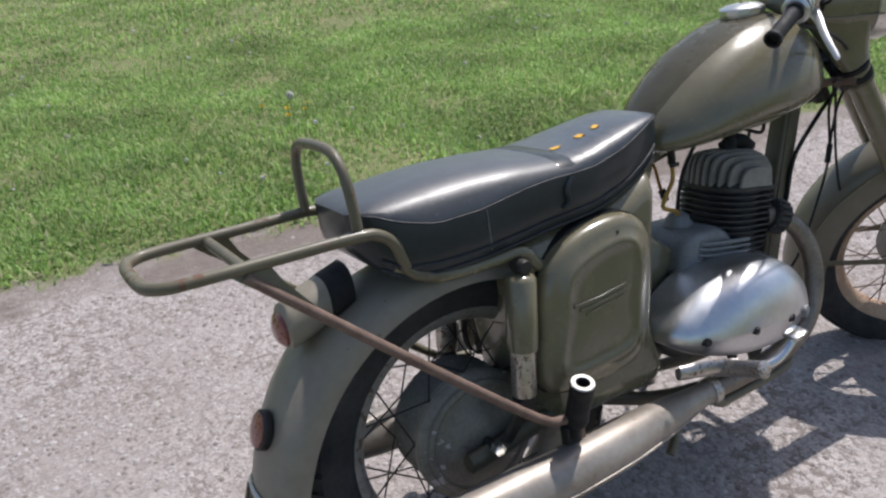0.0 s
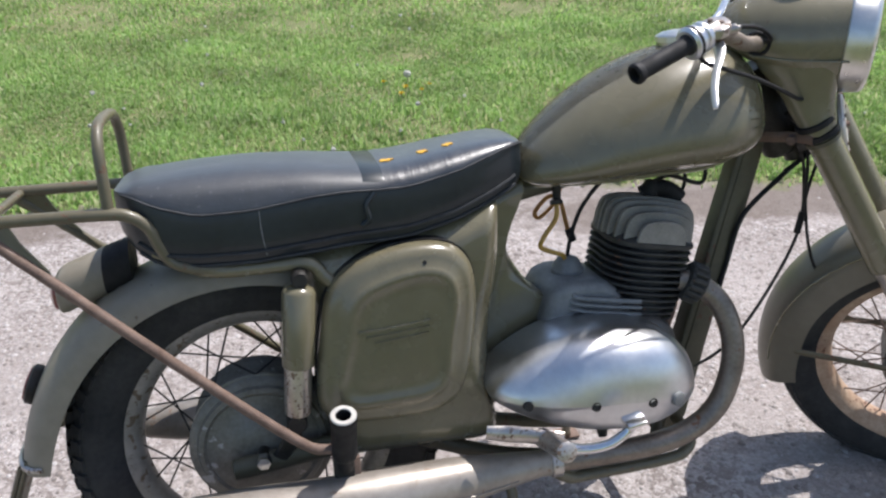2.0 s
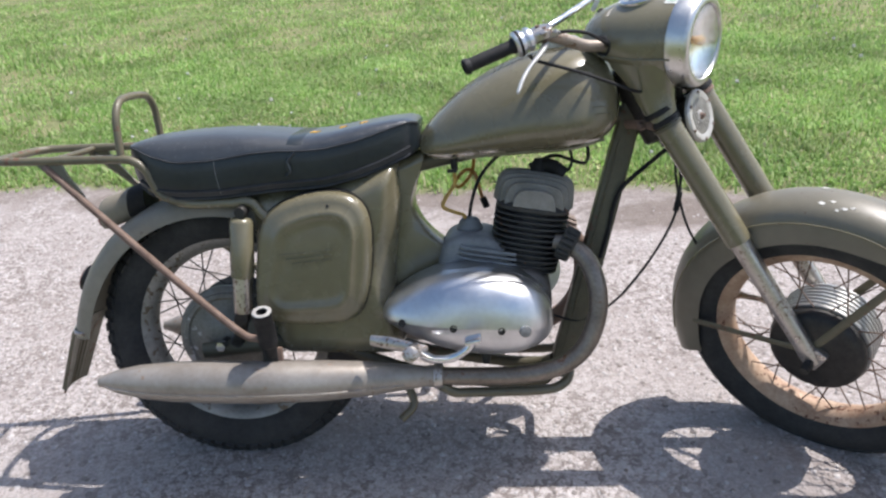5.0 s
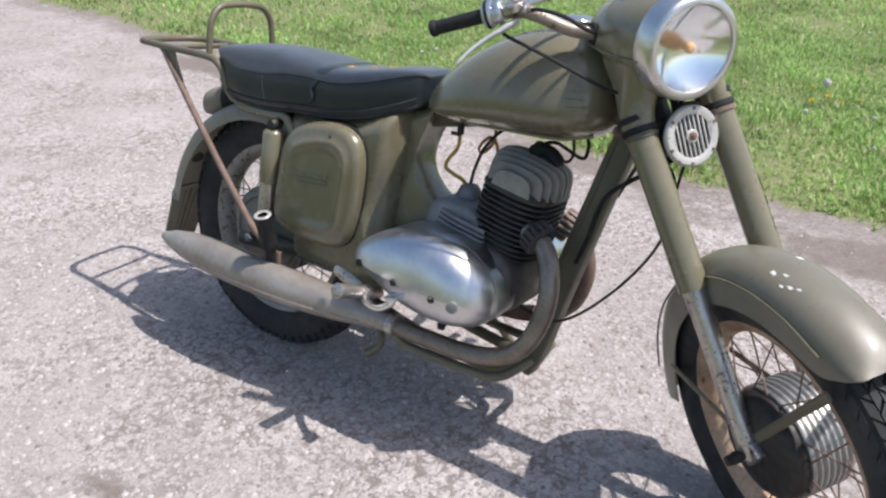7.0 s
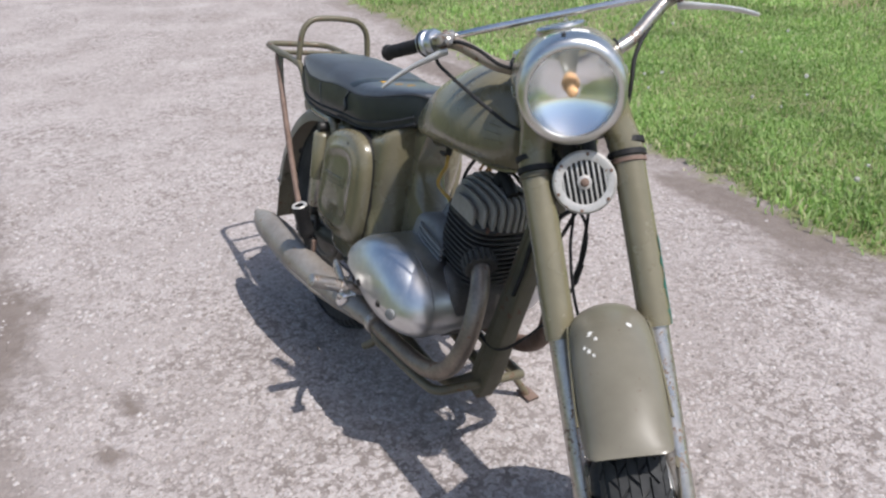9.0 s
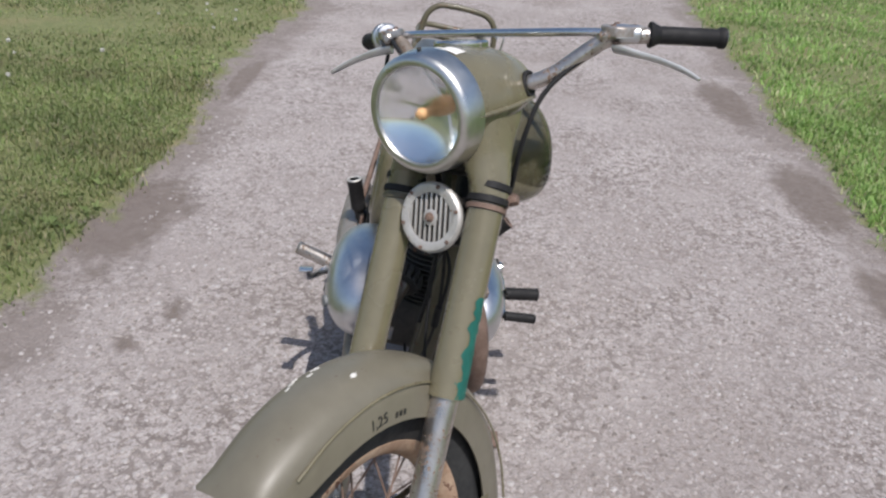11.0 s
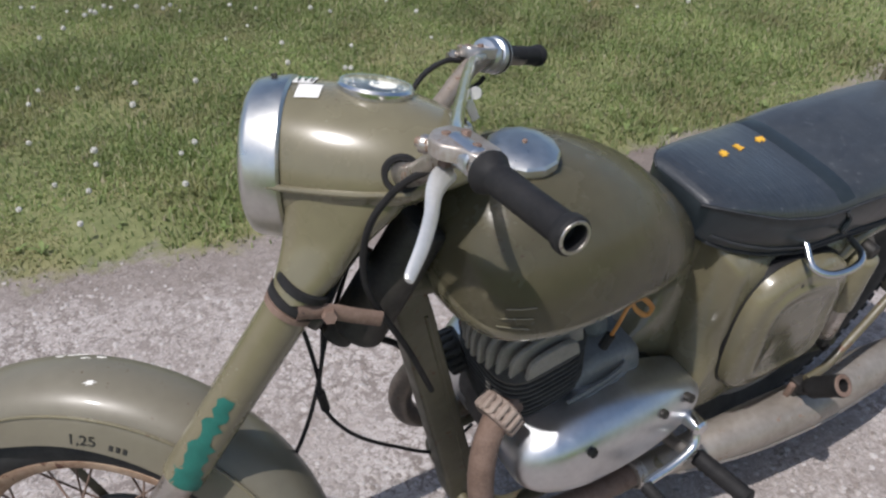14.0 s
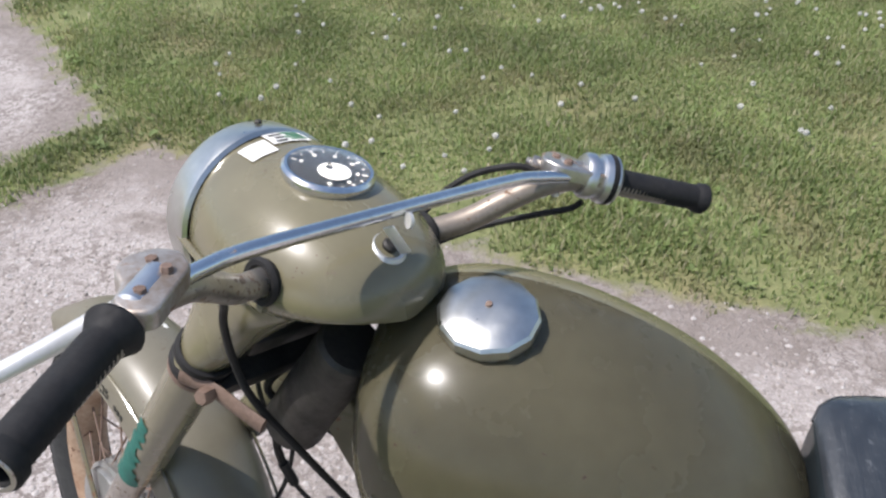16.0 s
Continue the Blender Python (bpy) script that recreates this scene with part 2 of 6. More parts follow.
def ground_material():
    n = Nodes("gravel and turf")
    pos = n.t.nodes.new("ShaderNodeNewGeometry").outputs["Position"]
    attr = n.t.nodes.new("ShaderNodeAttribute")
    attr.attribute_name = "turf"
    edge = n.math("ADD", attr.outputs["Fac"], n.math("MULTIPLY", n.math("SUBTRACT", n.noise(7, 6, 0.65, vector=pos), 0.5), 0.42))
    turf = n.ramp(edge, (0.46, 0.0), (0.54, 1.0))
    rim = n.ramp(n.math("ADD", edge, n.math("MULTIPLY", n.math("SUBTRACT", n.noise(1.3, 3, vector=pos), 0.5), 0.5)), (0.26, 0.0), (0.38, 1.0))
    # compacted gravel: pale dust, darker hollows, single stones
    dust = n.ramp(n.noise(1.7, 6, 0.6, vector=pos), (0.3, (0.325, 0.288, 0.270)), (0.7, (0.455, 0.415, 0.397)))
    grit = n.noise(110, 6, 0.75, vector=pos)
    dust = n.mix(n.ramp(grit, (0.36, 0.0), (0.58, 1.0)), n.mix(0.42, dust, (0.15, 0.125, 0.11)), dust)
    warp = n.t.nodes.new("ShaderNodeVectorMath")
    warp.operation = "ADD"
    n.t.links.new(pos, warp.inputs[0])
    n.t.links.new(n.mix(0.972, n.noise(45, 3, out="Color", vector=pos), (0.0, 0.0, 0.0)), warp.inputs[1])
    coarse = n.ramp(n.noise(1.9, 4, vector=pos), (0.38, 0.25), (0.6, 1.0))
    stone, gap = None, None
    for size, lo, hi in ((100, 0.45, 0.75), (58, 0.50, 0.80), (34, 0.66, 0.88)):
        chips = n.cells(size, out="Color", vector=warp.outputs[0])
        dist = n.cells(size, vector=warp.outputs[0])
        one = n.math("MULTIPLY", n.ramp(chips, (lo, 0.0), (hi, 1.0)), n.ramp(dist, (0.30, 1.0), (0.45, 0.0)))
        hole = n.math("MULTIPLY", n.ramp(chips, (lo - 0.25, 1.0), (lo - 0.1, 0.0)), n.ramp(dist, (0.40, 0.0), (0.58, 1.0)))
        stone = one if stone is None else n.math("MAXIMUM", stone, one)
        gap = hole if gap is None else n.math("MAXIMUM", gap, hole)
    dust = n.mix(n.math("MULTIPLY", n.math("MULTIPLY", gap, coarse), 0.8), dust, (0.140, 0.115, 0.102))
    # clumps where the loose top has worn off, with dark earth between the chips
    clump = n.ramp(n.noise(2.6, 5, 0.6, vector=pos), (0.42, 0.12), (0.60, 1.0))
    side = n.t.nodes.new("ShaderNodeSeparateXYZ")
    n.t.links.new(pos, side.inputs[0])
    clump = n.math("MULTIPLY", clump, n.ramp(side.outputs[1], (-0.1, 0.35), (0.8, 1.0)))
    hollow = n.ramp(n.noise(62, 4, 0.6, vector=pos), (0.42, 1.0), (0.52, 0.0))
    dust = n.mix(n.math("MULTIPLY", n.math("MULTIPLY", clump, hollow), 0.58), dust, (0.165, 0.130, 0.110))
    dust = n.mix(n.math("MULTIPLY", n.math("MULTIPLY", stone, coarse), 0.38), dust, (0.575, 0.535, 0.515))
    damp = n.ramp(n.noise(1.1, 5, 0.6, vector=pos), (0.55, 0.0), (0.75, 0.35))
    dust = n.mix(damp, dust, (0.20, 0.168, 0.15))
    earth = n.ramp(n.noise(18, 6, 0.65, vector=pos), (0.3, (0.125, 0.100, 0.084)), (0.7, (0.180, 0.148, 0.128)))
    spot = n.t.nodes.new("ShaderNodeAttribute")
    spot.attribute_name = "bare"
    spots = n.ramp(n.math("ADD", spot.outputs["Fac"], n.math("MULTIPLY", n.math("SUBTRACT", n.noise(14, 5, 0.65, vector=pos), 0.5), 0.9)), (0.34, 0.0), (0.74, 0.85))
    dust = n.mix(n.math("MAXIMUM", n.math("MULTIPLY", rim, 0.55), spots), dust, earth)
    soil = n.ramp(n.noise(24, 5, vector=pos), (0.3, (0.120, 0.140, 0.056)), (0.7, (0.20, 0.205, 0.095)))
    dry = n.ramp(n.noise(2.3, 4, vector=pos), (0.50, 0.0), (0.72, 0.7))
    soil = n.mix(dry, soil, (0.24, 0.20, 0.11))
    n.put("Base Color", n.mix(turf, dust, soil))
    n.put("Roughness", 0.92)
    n.put("Specular IOR Level", 0.25)
    high = n.math("ADD", n.math("MULTIPLY", grit, 0.6), n.math("MULTIPLY", stone, 0.5))
    n.bump(high, 0.8, 0.006)
    return n.mat


def stone_material():
    n = Nodes("loose stones")
    rnd = n.t.nodes.new("ShaderNodeNewGeometry").outputs["Random Per Island"]
    tone = n.ramp(rnd, (0.0, (0.17, 0.145, 0.13)), (0.45, (0.33, 0.30, 0.282)), (0.85, (0.41, 0.38, 0.365)), (1.0, (0.44, 0.415, 0.40)))
    n.put("Base Color", n.mix(n.ramp(n.noise(140), (0.4, 0.0), (0.7, 0.5)), tone, (0.2, 0.17, 0.15)))
    n.put("Roughness", 0.9)
    n.bump(n.noise(300), 0.3, 0.001)
    return n.mat


def blade_material(name, stops, dry=0.0):
    n = Nodes(name)
    rnd = n.t.nodes.new("ShaderNodeNewGeometry").outputs["Random Per Island"]
    pos = n.t.nodes.new("ShaderNodeNewGeometry").outputs["Position"]
    tone = n.ramp(rnd, *stops)
    patch = n.ramp(n.noise(1.6, 4, vector=pos), (0.36, 0.75), (0.66, 1.2))
    if dry:
        tone = n.mix(n.ramp(n.noise(2.6, 5, 0.65, vector=pos), (0.50, 0.0), (0.68, dry)), tone, (0.33, 0.27, 0.16))
    n.put("Base Color", n.mix(1.0, tone, patch, "MULTIPLY"))
    n.put("Roughness", 0.55)
    n.put("Specular IOR Level", 0.35)
    n.put("Subsurface Weight", 0.0)
    n.put("Transmission Weight", 0.0)
    thin = n.t.nodes.new("ShaderNodeBsdfTranslucent")
    add = n.t.nodes.new("ShaderNodeMixShader")
    add.inputs[0].default_value = 0.5
    n.t.links.new(n.mix(1.0, tone, patch, "MULTIPLY"), thin.inputs[0])
    n.t.links.new(n.bsdf.outputs[0], add.inputs[1])
    n.t.links.new(thin.outputs[0], add.inputs[2])
    n.t.links.new(add.outputs[0], n.t.nodes["Material Output"].inputs[0])
    return n.mat


GROUND = ground_material()
STONES = stone_material()
BLADES = blade_material("grass blades", ((0.0, (0.20, 0.325, 0.080)), (0.5, (0.315, 0.485, 0.145)), (0.82, (0.43, 0.56, 0.225)), (1.0, (0.58, 0.53, 0.34))), 0.25)
BLADES_DRY = blade_material("drier grass blades", ((0.0, (0.170, 0.225, 0.076)), (0.5, (0.258, 0.325, 0.120)), (0.85, (0.350, 0.365, 0.180)), (1.0, (0.46, 0.40, 0.28))), 0.55)
LEAVES = blade_material("broad weed leaves", ((0.0, (0.20, 0.28, 0.09)), (1.0, (0.34, 0.41, 0.17))))
SEED = surface("white seed fluff", (0.56, 0.545, 0.50), (0.72, 0.705, 0.66), 200, (0.8, 0.95), bump=0.6, bump_scale=500)
STALK = surface("pale stalk", (0.16, 0.20, 0.06), (0.26, 0.28, 0.10), 60, (0.5, 0.7), bump=0.1)
PETAL = surface("yellow petals", (0.62, 0.42, 0.01), (0.78, 0.58, 0.02), 90, (0.6, 0.8), bump=0.3)


# ---- mesh tools ----
def finish(bm, angle=38):
    bmesh.ops.recalc_face_normals(bm, faces=bm.faces)
    for f in bm.faces:
        f.smooth = True
    limit = radians(angle)
    for e in bm.edges:
        if len(e.link_faces) == 2 and e.calc_face_angle(0) > limit:
            e.smooth = False


def mesh_of(name, bm, material, angle=38):
    finish(bm, angle)
    me = bpy.data.meshes.new(name)
    bm.to_mesh(me)
    bm.free()
    me.materials.append(material)
    return me


def part(name, bm, material, parent, label="", m=None, angle=38):
    """One mesh under a thing or a part."""
    if m is not None:
        bm.transform(m)
    ob = new(name, mesh_of(name, bm, material, angle))
    ob.parent = parent
    return tagged(ob, label)


def smooth_line(points, steps=6):
    """Catmull-Rom through the points; a point is (x, y, z) or (x, y, z, radius)."""
    p = [np.array(q, float) for q in points]
    if len(p) < 3 or steps < 2:
        return p
    p = [2 * p[0] - p[1]] + p + [2 * p[-1] - p[-2]]
    out = []
    for a, b, c, d in zip(p, p[1:], p[2:], p[3:]):
        for i in range(steps):
            t = i / steps
            out.append(0.5 * (2 * b + (c - a) * t + (2 * a - 5 * b + 4 * c - d) * t * t + (3 * b - a - 3 * c + d) * t ** 3))
    return out + [p[-2]]


def loft(rings, caps=True, bm=None):
    bm = bm or bmesh.new()
    rows = [[bm.verts.new(tuple(p)) for p in ring] for ring in rings]
    n = len(rows[0])
    for a, b in zip(rows, rows[1:]):
        for i in range(n):
            bm.faces.new((a[i], a[(i + 1) % n], b[(i + 1) % n], b[i]))
    if caps:
        bm.faces.new(rows[0][::-1])
        bm.faces.new(rows[-1])
    return bm


def sweep(points, r=0.01, n=12, steps=6, bm=None, flat=1.0):
    """A round tube along a smooth line; flat squeezes its section."""
    line = smooth_line(points, steps)
    pos = [Vector(q[:3]) for q in line]
    rad = [float(q[3]) if len(q) > 3 else r for q in line]
    rings, side = [], None
    for i, p in enumerate(pos):
        way = (pos[min(i + 1, len(pos) - 1)] - pos[max(i - 1, 0)]).normalized()
        if side is None:
            side = way.orthogonal().normalized() if abs(way.y) > 0.9 else Vector((0, 1, 0)).cross(way).normalized()
        side = (side - way * side.dot(way)).normalized()
        up = way.cross(side)
        rings.append([p + rad[i] * (math.cos(a) * side + flat * math.sin(a) * up) for a in (2 * math.pi * k / n for k in range(n))])
    return loft(rings, True, bm)


def frame_of(origin, axis, up=(0, 0, 1)):
    """A matrix whose z runs along the axis."""
    z = Vector(axis).normalized()
    x = Vector(up).cross(z)
    x = x.normalized() if x.length > 1e-4 else z.orthogonal().normalized()
    y = z.cross(x)
    return Matrix.Translation(origin) @ Matrix((x, y, z)).transposed().to_4x4()


def lathe(profile, origin, axis, n=32, caps=True, bm=None):
    m = frame_of(origin, axis)
    rings = [[m @ Vector((r * math.cos(a), r * math.sin(a), h)) for a in (2 * math.pi * k / n for k in range(n))] for r, h in profile]
    return loft(rings, caps, bm)


def rounded(points, radius, steps=4):
    """A closed 2D outline with rounded corners."""
    out, n = [], len(points)
    for i in range(n):
        p, a, b = Vector(points[i]), Vector(points[i - 1]), Vector(points[(i + 1) % n])
        r = radius[i] if isinstance(radius, (list, tuple)) else radius
        u, w = (a - p), (b - p)
        ru, rw = min(r, u.length * 0.48), min(r, w.length * 0.48)
        s, e = p + u.normalized() * ru, p + w.normalized() * rw
        for k in range(steps + 1):
            t = k / steps
            out.append((1 - t) ** 2 * s + 2 * t * (1 - t) * p + t * t * e)
    return out


def shrink(outline, d):
    """The closed outline moved inwards by about d."""
    c = sum((Vector(p) for p in outline), Vector((0, 0))) / len(outline)
    out = []
    for p in outline:
        v = Vector(p) - c
        out.append(c + v * max(0.0, 1 - d / max(v.length, 1e-6)))
    return out


def plate(outline, y0, y1, bevel=0.0, steps=3):
    """A slab in the x-z plane from y0 to y1, its rim at y1 rounded over."""
    rings = [[(p[0], y0, p[1]) for p in outline]]
    s = 1 if y1 > y0 else -1
    for k in range(steps + 1):
        a = math.pi / 2 * k / steps
        o = shrink(outline, bevel * (1 - math.cos(a)))
        rings.append([(p[0], y1 - s * bevel * (1 - math.sin(a)), p[1]) for p in o])
    return loft(rings)


def block(size, bevel=0.002, m=None, bm=None):
    made = bmesh.new()
    bmesh.ops.create_cube(made, size=1, matrix=Matrix.Diagonal((*size, 1)))
    if bevel:
        bmesh.ops.bevel(made, geom=made.edges[:], offset=bevel, segments=2, affect="EDGES", profile=0.5)
    if m is not None:
        made.transform(m)
    if bm is None:
        return made
    tmp = bpy.data.meshes.new("tmp")
    made.to_mesh(tmp)
    made.free()
    bm.from_mesh(tmp)
    bpy.data.meshes.remove(tmp)
    return bm


def bolt(name, at, axis, r, parent, material, h=0.006, m=None, label=""):
    bm = lathe([(r, 0), (r, h * 0.8), (r * 0.85, h)], at, axis, 6)
    return part(name, bm, material, parent, label, m)


# ---- ground ----
def path_edges(x):
    """The two edges of the gravel track at x, in y."""
    high = 1.80 - 0.06 * min(max(x, -2), 3) + 0.10 * max(0.0, -x - 2) - 0.10 * max(0.0, x - 1)
    low = -1.14 - 0.05 * max(0.0, min(x, 2.0)) - 0.03 * math.sin(1.7 * x) - 0.45 * min(max(0.0, x - 1.45), 1.2)
    return low, high


def turf_at(x, y):
    """Signed: above 0 on turf, below 0 on gravel; about metres from the edge."""
    low, high = path_edges(x)
    wob = 0.10 * noise.noise((x * 1.3, y * 1.3, 3.1)) + 0.05 * noise.noise((x * 5, y * 5, 7.7))
    d = max(y - high, low - y) + wob
    # the side track that leaves beyond the front wheel, with a tongue of turf between
    if x > 1.5 and y < 0:
        near = (x - 2.70 - 0.36 * (y + 1.75)) / 1.06
        far = (y + 1.80 + 0.885 * (x - 2.70)) / 1.335
        tongue = min((x - 2.50 - 0.40 * (y + 1.53)) / 1.08, -near, -0.75 - y) + 0.5 * wob
        d = max(min(d, -min(near, far) + wob), tongue)
    return d


BARE = ((-0.42, -1.02, 0.72, 0.32), (-1.00, 1.70, 0.55, 0.21), (0.19, -0.66, 0.09, 0.035), (0.40, -0.72, 0.06, 0.03), (-2.4, 1.72, 0.8, 0.20), (0.1, 1.66, 0.9, 0.18), (1.8, 1.45, 1.8, 0.28), (-2.2, -1.05, 0.9, 0.10), (1.9, -1.15, 0.5, 0.15), (0.55, -1.45, 0.12, 0.06))


def bare_at(x, y):
    """How far a place lies inside one of the bare earth spots beside the turf."""
    wob = 0.35 * noise.noise((x * 3.1, y * 3.1, 8.8)) + 0.2 * noise.noise((x * 9, y * 9, 1.8))
    return max(min(1.0, max(0.0, 1.5 - 1.5 * math.hypot((x - u) / p, (y - v) / q) + wob)) for u, v, p, q in BARE)


def ground_sheet():
    def lines(lo, hi, step):
        inner = list(np.arange(lo, hi + 1e-6, step))
        out = [600, 200, 80, 40, 22, 14, 10]
        return [-v for v in out if -v < lo - 1] + inner + [v for v in out[::-1] if v > hi + 1]
    xs, ys = lines(-6, 6, 0.075), lines(-5, 6, 0.075)
    nx, ny = len(xs), len(ys)
    verts, turf, bare = [], [], []
    for y in ys:
        for x in xs:
            d = turf_at(x, y)
            k = min(max(d * 0.95 + 0.5, 0), 1)
            verts.append((x, y, 0.022 * min(max(d * 4, 0), 1) + 0.012 * min(max(d, 0), 1) * noise.noise((x * 1.1, y * 1.1, 0))))
            turf.append(k)
            bare.append(bare_at(x, y))
    faces = [(j * nx + i, j * nx + i + 1, (j + 1) * nx + i + 1, (j + 1) * nx + i) for j in range(ny - 1) for i in range(nx - 1)]
    me = bpy.data.meshes.new("ground")
    me.from_pydata(verts, [], faces)
    a = me.attributes.new("turf", "FLOAT", "POINT")
    a.data.foreach_set("value", turf)
    a = me.attributes.new("bare", "FLOAT", "POINT")
    a.data.foreach_set("value", bare)
    me.shade_smooth()
    me.materials.append(GROUND)
    return tagged(new("ground", me), "pale compacted gravel track running between strips of mown grass", "ground", kind="structure")


ground_sheet()


def mesh_from_arrays(name, verts, faces, material):
    """verts (n, 3), faces (m, k): a mesh straight from arrays."""
    me = bpy.data.meshes.new(name)
    m, k = faces.shape
    me.vertices.add(len(verts))
    me.vertices.foreach_set("co", verts.astype(np.float32).ravel())
    me.loops.add(m * k)
    me.loops.foreach_set("vertex_index", faces.astype(np.int32).ravel())
    me.polygons.add(m)
    me.polygons.foreach_set("loop_start", np.arange(0, m * k, k, dtype=np.int32))
    me.update(calc_edges=True)
    me.materials.append(material)
    return me


def scatter(rng, n, box, keep):
    """n random places in a box (x0, x1, y0, y1) for which keep(x, y) draws true."""
    out = []
    while len(out) < n:
        x, y = rng.uniform(box[0], box[1]), rng.uniform(box[2], box[3])
        if keep(x, y):
            out.append((x, y))
    return np.array(out)


def grass(name, label, box, n, height, seed, material, width=1.0):
    """Bent blades of three faces each."""
    rng = random.Random(seed)
    gen = np.random.default_rng(seed)
    fade = lambda x, y: min(x - box[0], box[1] - x, y - box[2] if box[2] < 0 else box[3] - y) / 1.1 > rng.random()
    spots = scatter(rng, n, box, lambda x, y: fade(x, y) and turf_at(x, y) > 0.16 * rng.random() ** 2 - 0.07 * (rng.random() < 0.08)
                    and noise.noise((x * 2.1, y * 2.1, 5.5)) + 0.85 > rng.random())
    base = np.array([0.022 * min(max(turf_at(x, y) * 4, 0), 1) for x, y in spots])
    tall = height * gen.uniform(0.45, 1.25, n) * (0.75 + 0.5 * np.array([noise.noise((x * 1.7, y * 1.7, 9.1)) for x, y in spots]))
    tall = np.maximum(tall, 0.012)
    turn, lean, wide = gen.uniform(0, 2 * np.pi, n), gen.uniform(0.1, 0.95, n), width * gen.uniform(0.0018, 0.0042, n)
    dx, dy = np.cos(turn), np.sin(turn)
    v = np.zeros((n, 5, 3))
    for k, (up, out, w) in enumerate(((0, 0, -1), (0, 0, 1), (0.6, 0.3, -0.75), (0.6, 0.3, 0.75), (1.0, 1.0, 0))):
        v[:, k, 0] = spots[:, 0] + dx * tall * lean * out - dy * wide * w
        v[:, k, 1] = spots[:, 1] + dy * tall * lean * out + dx * wide * w
        v[:, k, 2] = base - 0.004 + tall * up * (1 - 0.25 * lean * out)
    i = np.arange(n)[:, None] * 5
    faces = np.concatenate([i + np.array([[0, 1, 3]]), i + np.array([[0, 3, 2]]), i + np.array([[2, 3, 4]])], 0)
    return tagged(new(name, mesh_from_arrays(name, v.reshape(-1, 3), faces, material)), label, "grass", kind="stuff")


def weeds(seed, n, box):
    """Low rosettes of broad leaves."""
    rng, gen = random.Random(seed), np.random.default_rng(seed)
    spots = scatter(rng, n, box, lambda x, y: turf_at(x, y) > 0.0 and noise.noise((x * 0.9, y * 0.9, 2.2)) + 0.45 > rng.random())
    verts, faces = [], []
    for x, y in spots:
        for k in range(rng.randint(4, 8)):
            a, l, w, up = rng.uniform(0, 6.28), rng.uniform(0.014, 0.042), rng.uniform(0.004, 0.008), rng.uniform(0.2, 0.8)
            c, s, o = math.cos(a), math.sin(a), len(verts)
            for t, q, h in ((0, -0.2, 0.0), (0, 0.2, 0.0), (0.5, -1, 0.6), (0.5, 1, 0.6), (1.0, 0, 0.75)):
                verts.append((x + c * l * t - s * w * q, y + s * l * t + c * w * q, 0.02 + l * up * h))
            faces += [(o, o + 1, o + 3), (o, o + 3, o + 2), (o + 2, o + 3, o + 4)]
    me = mesh_from_arrays("weeds", np.array(verts), np.array(faces), LEAVES)
    return tagged(new("weeds", me), "broad-leaved green weeds low among the grass", "weeds", kind="stuff")


def gravel(name, label, box, n, size, seed):
    """Small angular stones half sunk in the track."""
    rng, gen = random.Random(seed), np.random.default_rng(seed)
    spots = scatter(rng, n, box, lambda x, y: bare_at(x, y) < 0.25 + 0.9 * (rng.random() < 0.06) and turf_at(x, y) < (-0.22 if rng.random() < 0.8 else 0.02) + 0.25 * noise.noise((x * 1.9, y * 1.9, 6.1)))
    r = size * gen.uniform(0.35, 1.0, n) ** 1.6
    dirs = np.array([(1, 0, 0), (0.35, 0.95, 0), (-0.8, 0.6, 0), (-0.7, -0.75, 0), (0.4, -0.9, 0), (0, 0, 1.0), (0.3, 0.2, 0.9)])
    turn = gen.uniform(0, 6.28, n)
    ring = dirs[:5]
    v = np.zeros((n, 10, 3))
    for k in range(10):
        low = k < 5
        q = ring[k % 5]
        s = r * gen.uniform(0.75, 1.2, n) * (1.0 if low else 0.62)
        v[:, k, 0] = spots[:, 0] + s * (q[0] * np.cos(turn) - q[1] * np.sin(turn))
        v[:, k, 1] = spots[:, 1] + s * (q[0] * np.sin(turn) + q[1] * np.cos(turn))
        v[:, k, 2] = -0.002 if low else r * gen.uniform(0.12, 0.42, n)
    f = [(k, (k + 1) % 5, 5 + (k + 1) % 5) for k in range(5)] + [(k, 5 + (k + 1) % 5, 5 + k) for k in range(5)] + [(5, 6, 7), (5, 7, 8), (5, 8, 9)]
    i = np.arange(n)[:, None] * 10
    faces = np.concatenate([i + np.array([t]) for t in f], 0)
    return tagged(new(name, mesh_from_arrays(name, v.reshape(-1, 3), faces, STONES)), label, "gravel", kind="stuff")


# ---- the motorcycle, in its own upright frame: x ahead from the rear axle, y to its left ----
BIKE = pose(0.040, 0.006, 0.0, -9.8, 0, 2.37)
RAKE = radians(29.0)
HEAD_AT = Vector((0.951, 0.0, 0.80))
STEER = Matrix.Translation(HEAD_AT) @ Matrix.Rotation(radians(-40.4), 4, Vector((-math.sin(RAKE), 0, math.cos(RAKE)))) @ Matrix.Translation(-HEAD_AT)
REAR_AXLE, FRONT_AXLE = Vector((0.002, 0.0, 0.310)), Vector((1.364, 0.0, 0.294))
REAR_ARCH = Vector((0.0, 0.0, 0.295))         # the centre of the rear guard's curve
RIM_R = 0.224

bike = new("motorcycle")
bike.matrix_world = BIKE
tagged(bike, "old olive green motorcycle leaning on its side stand on gravel", "motorcycle")


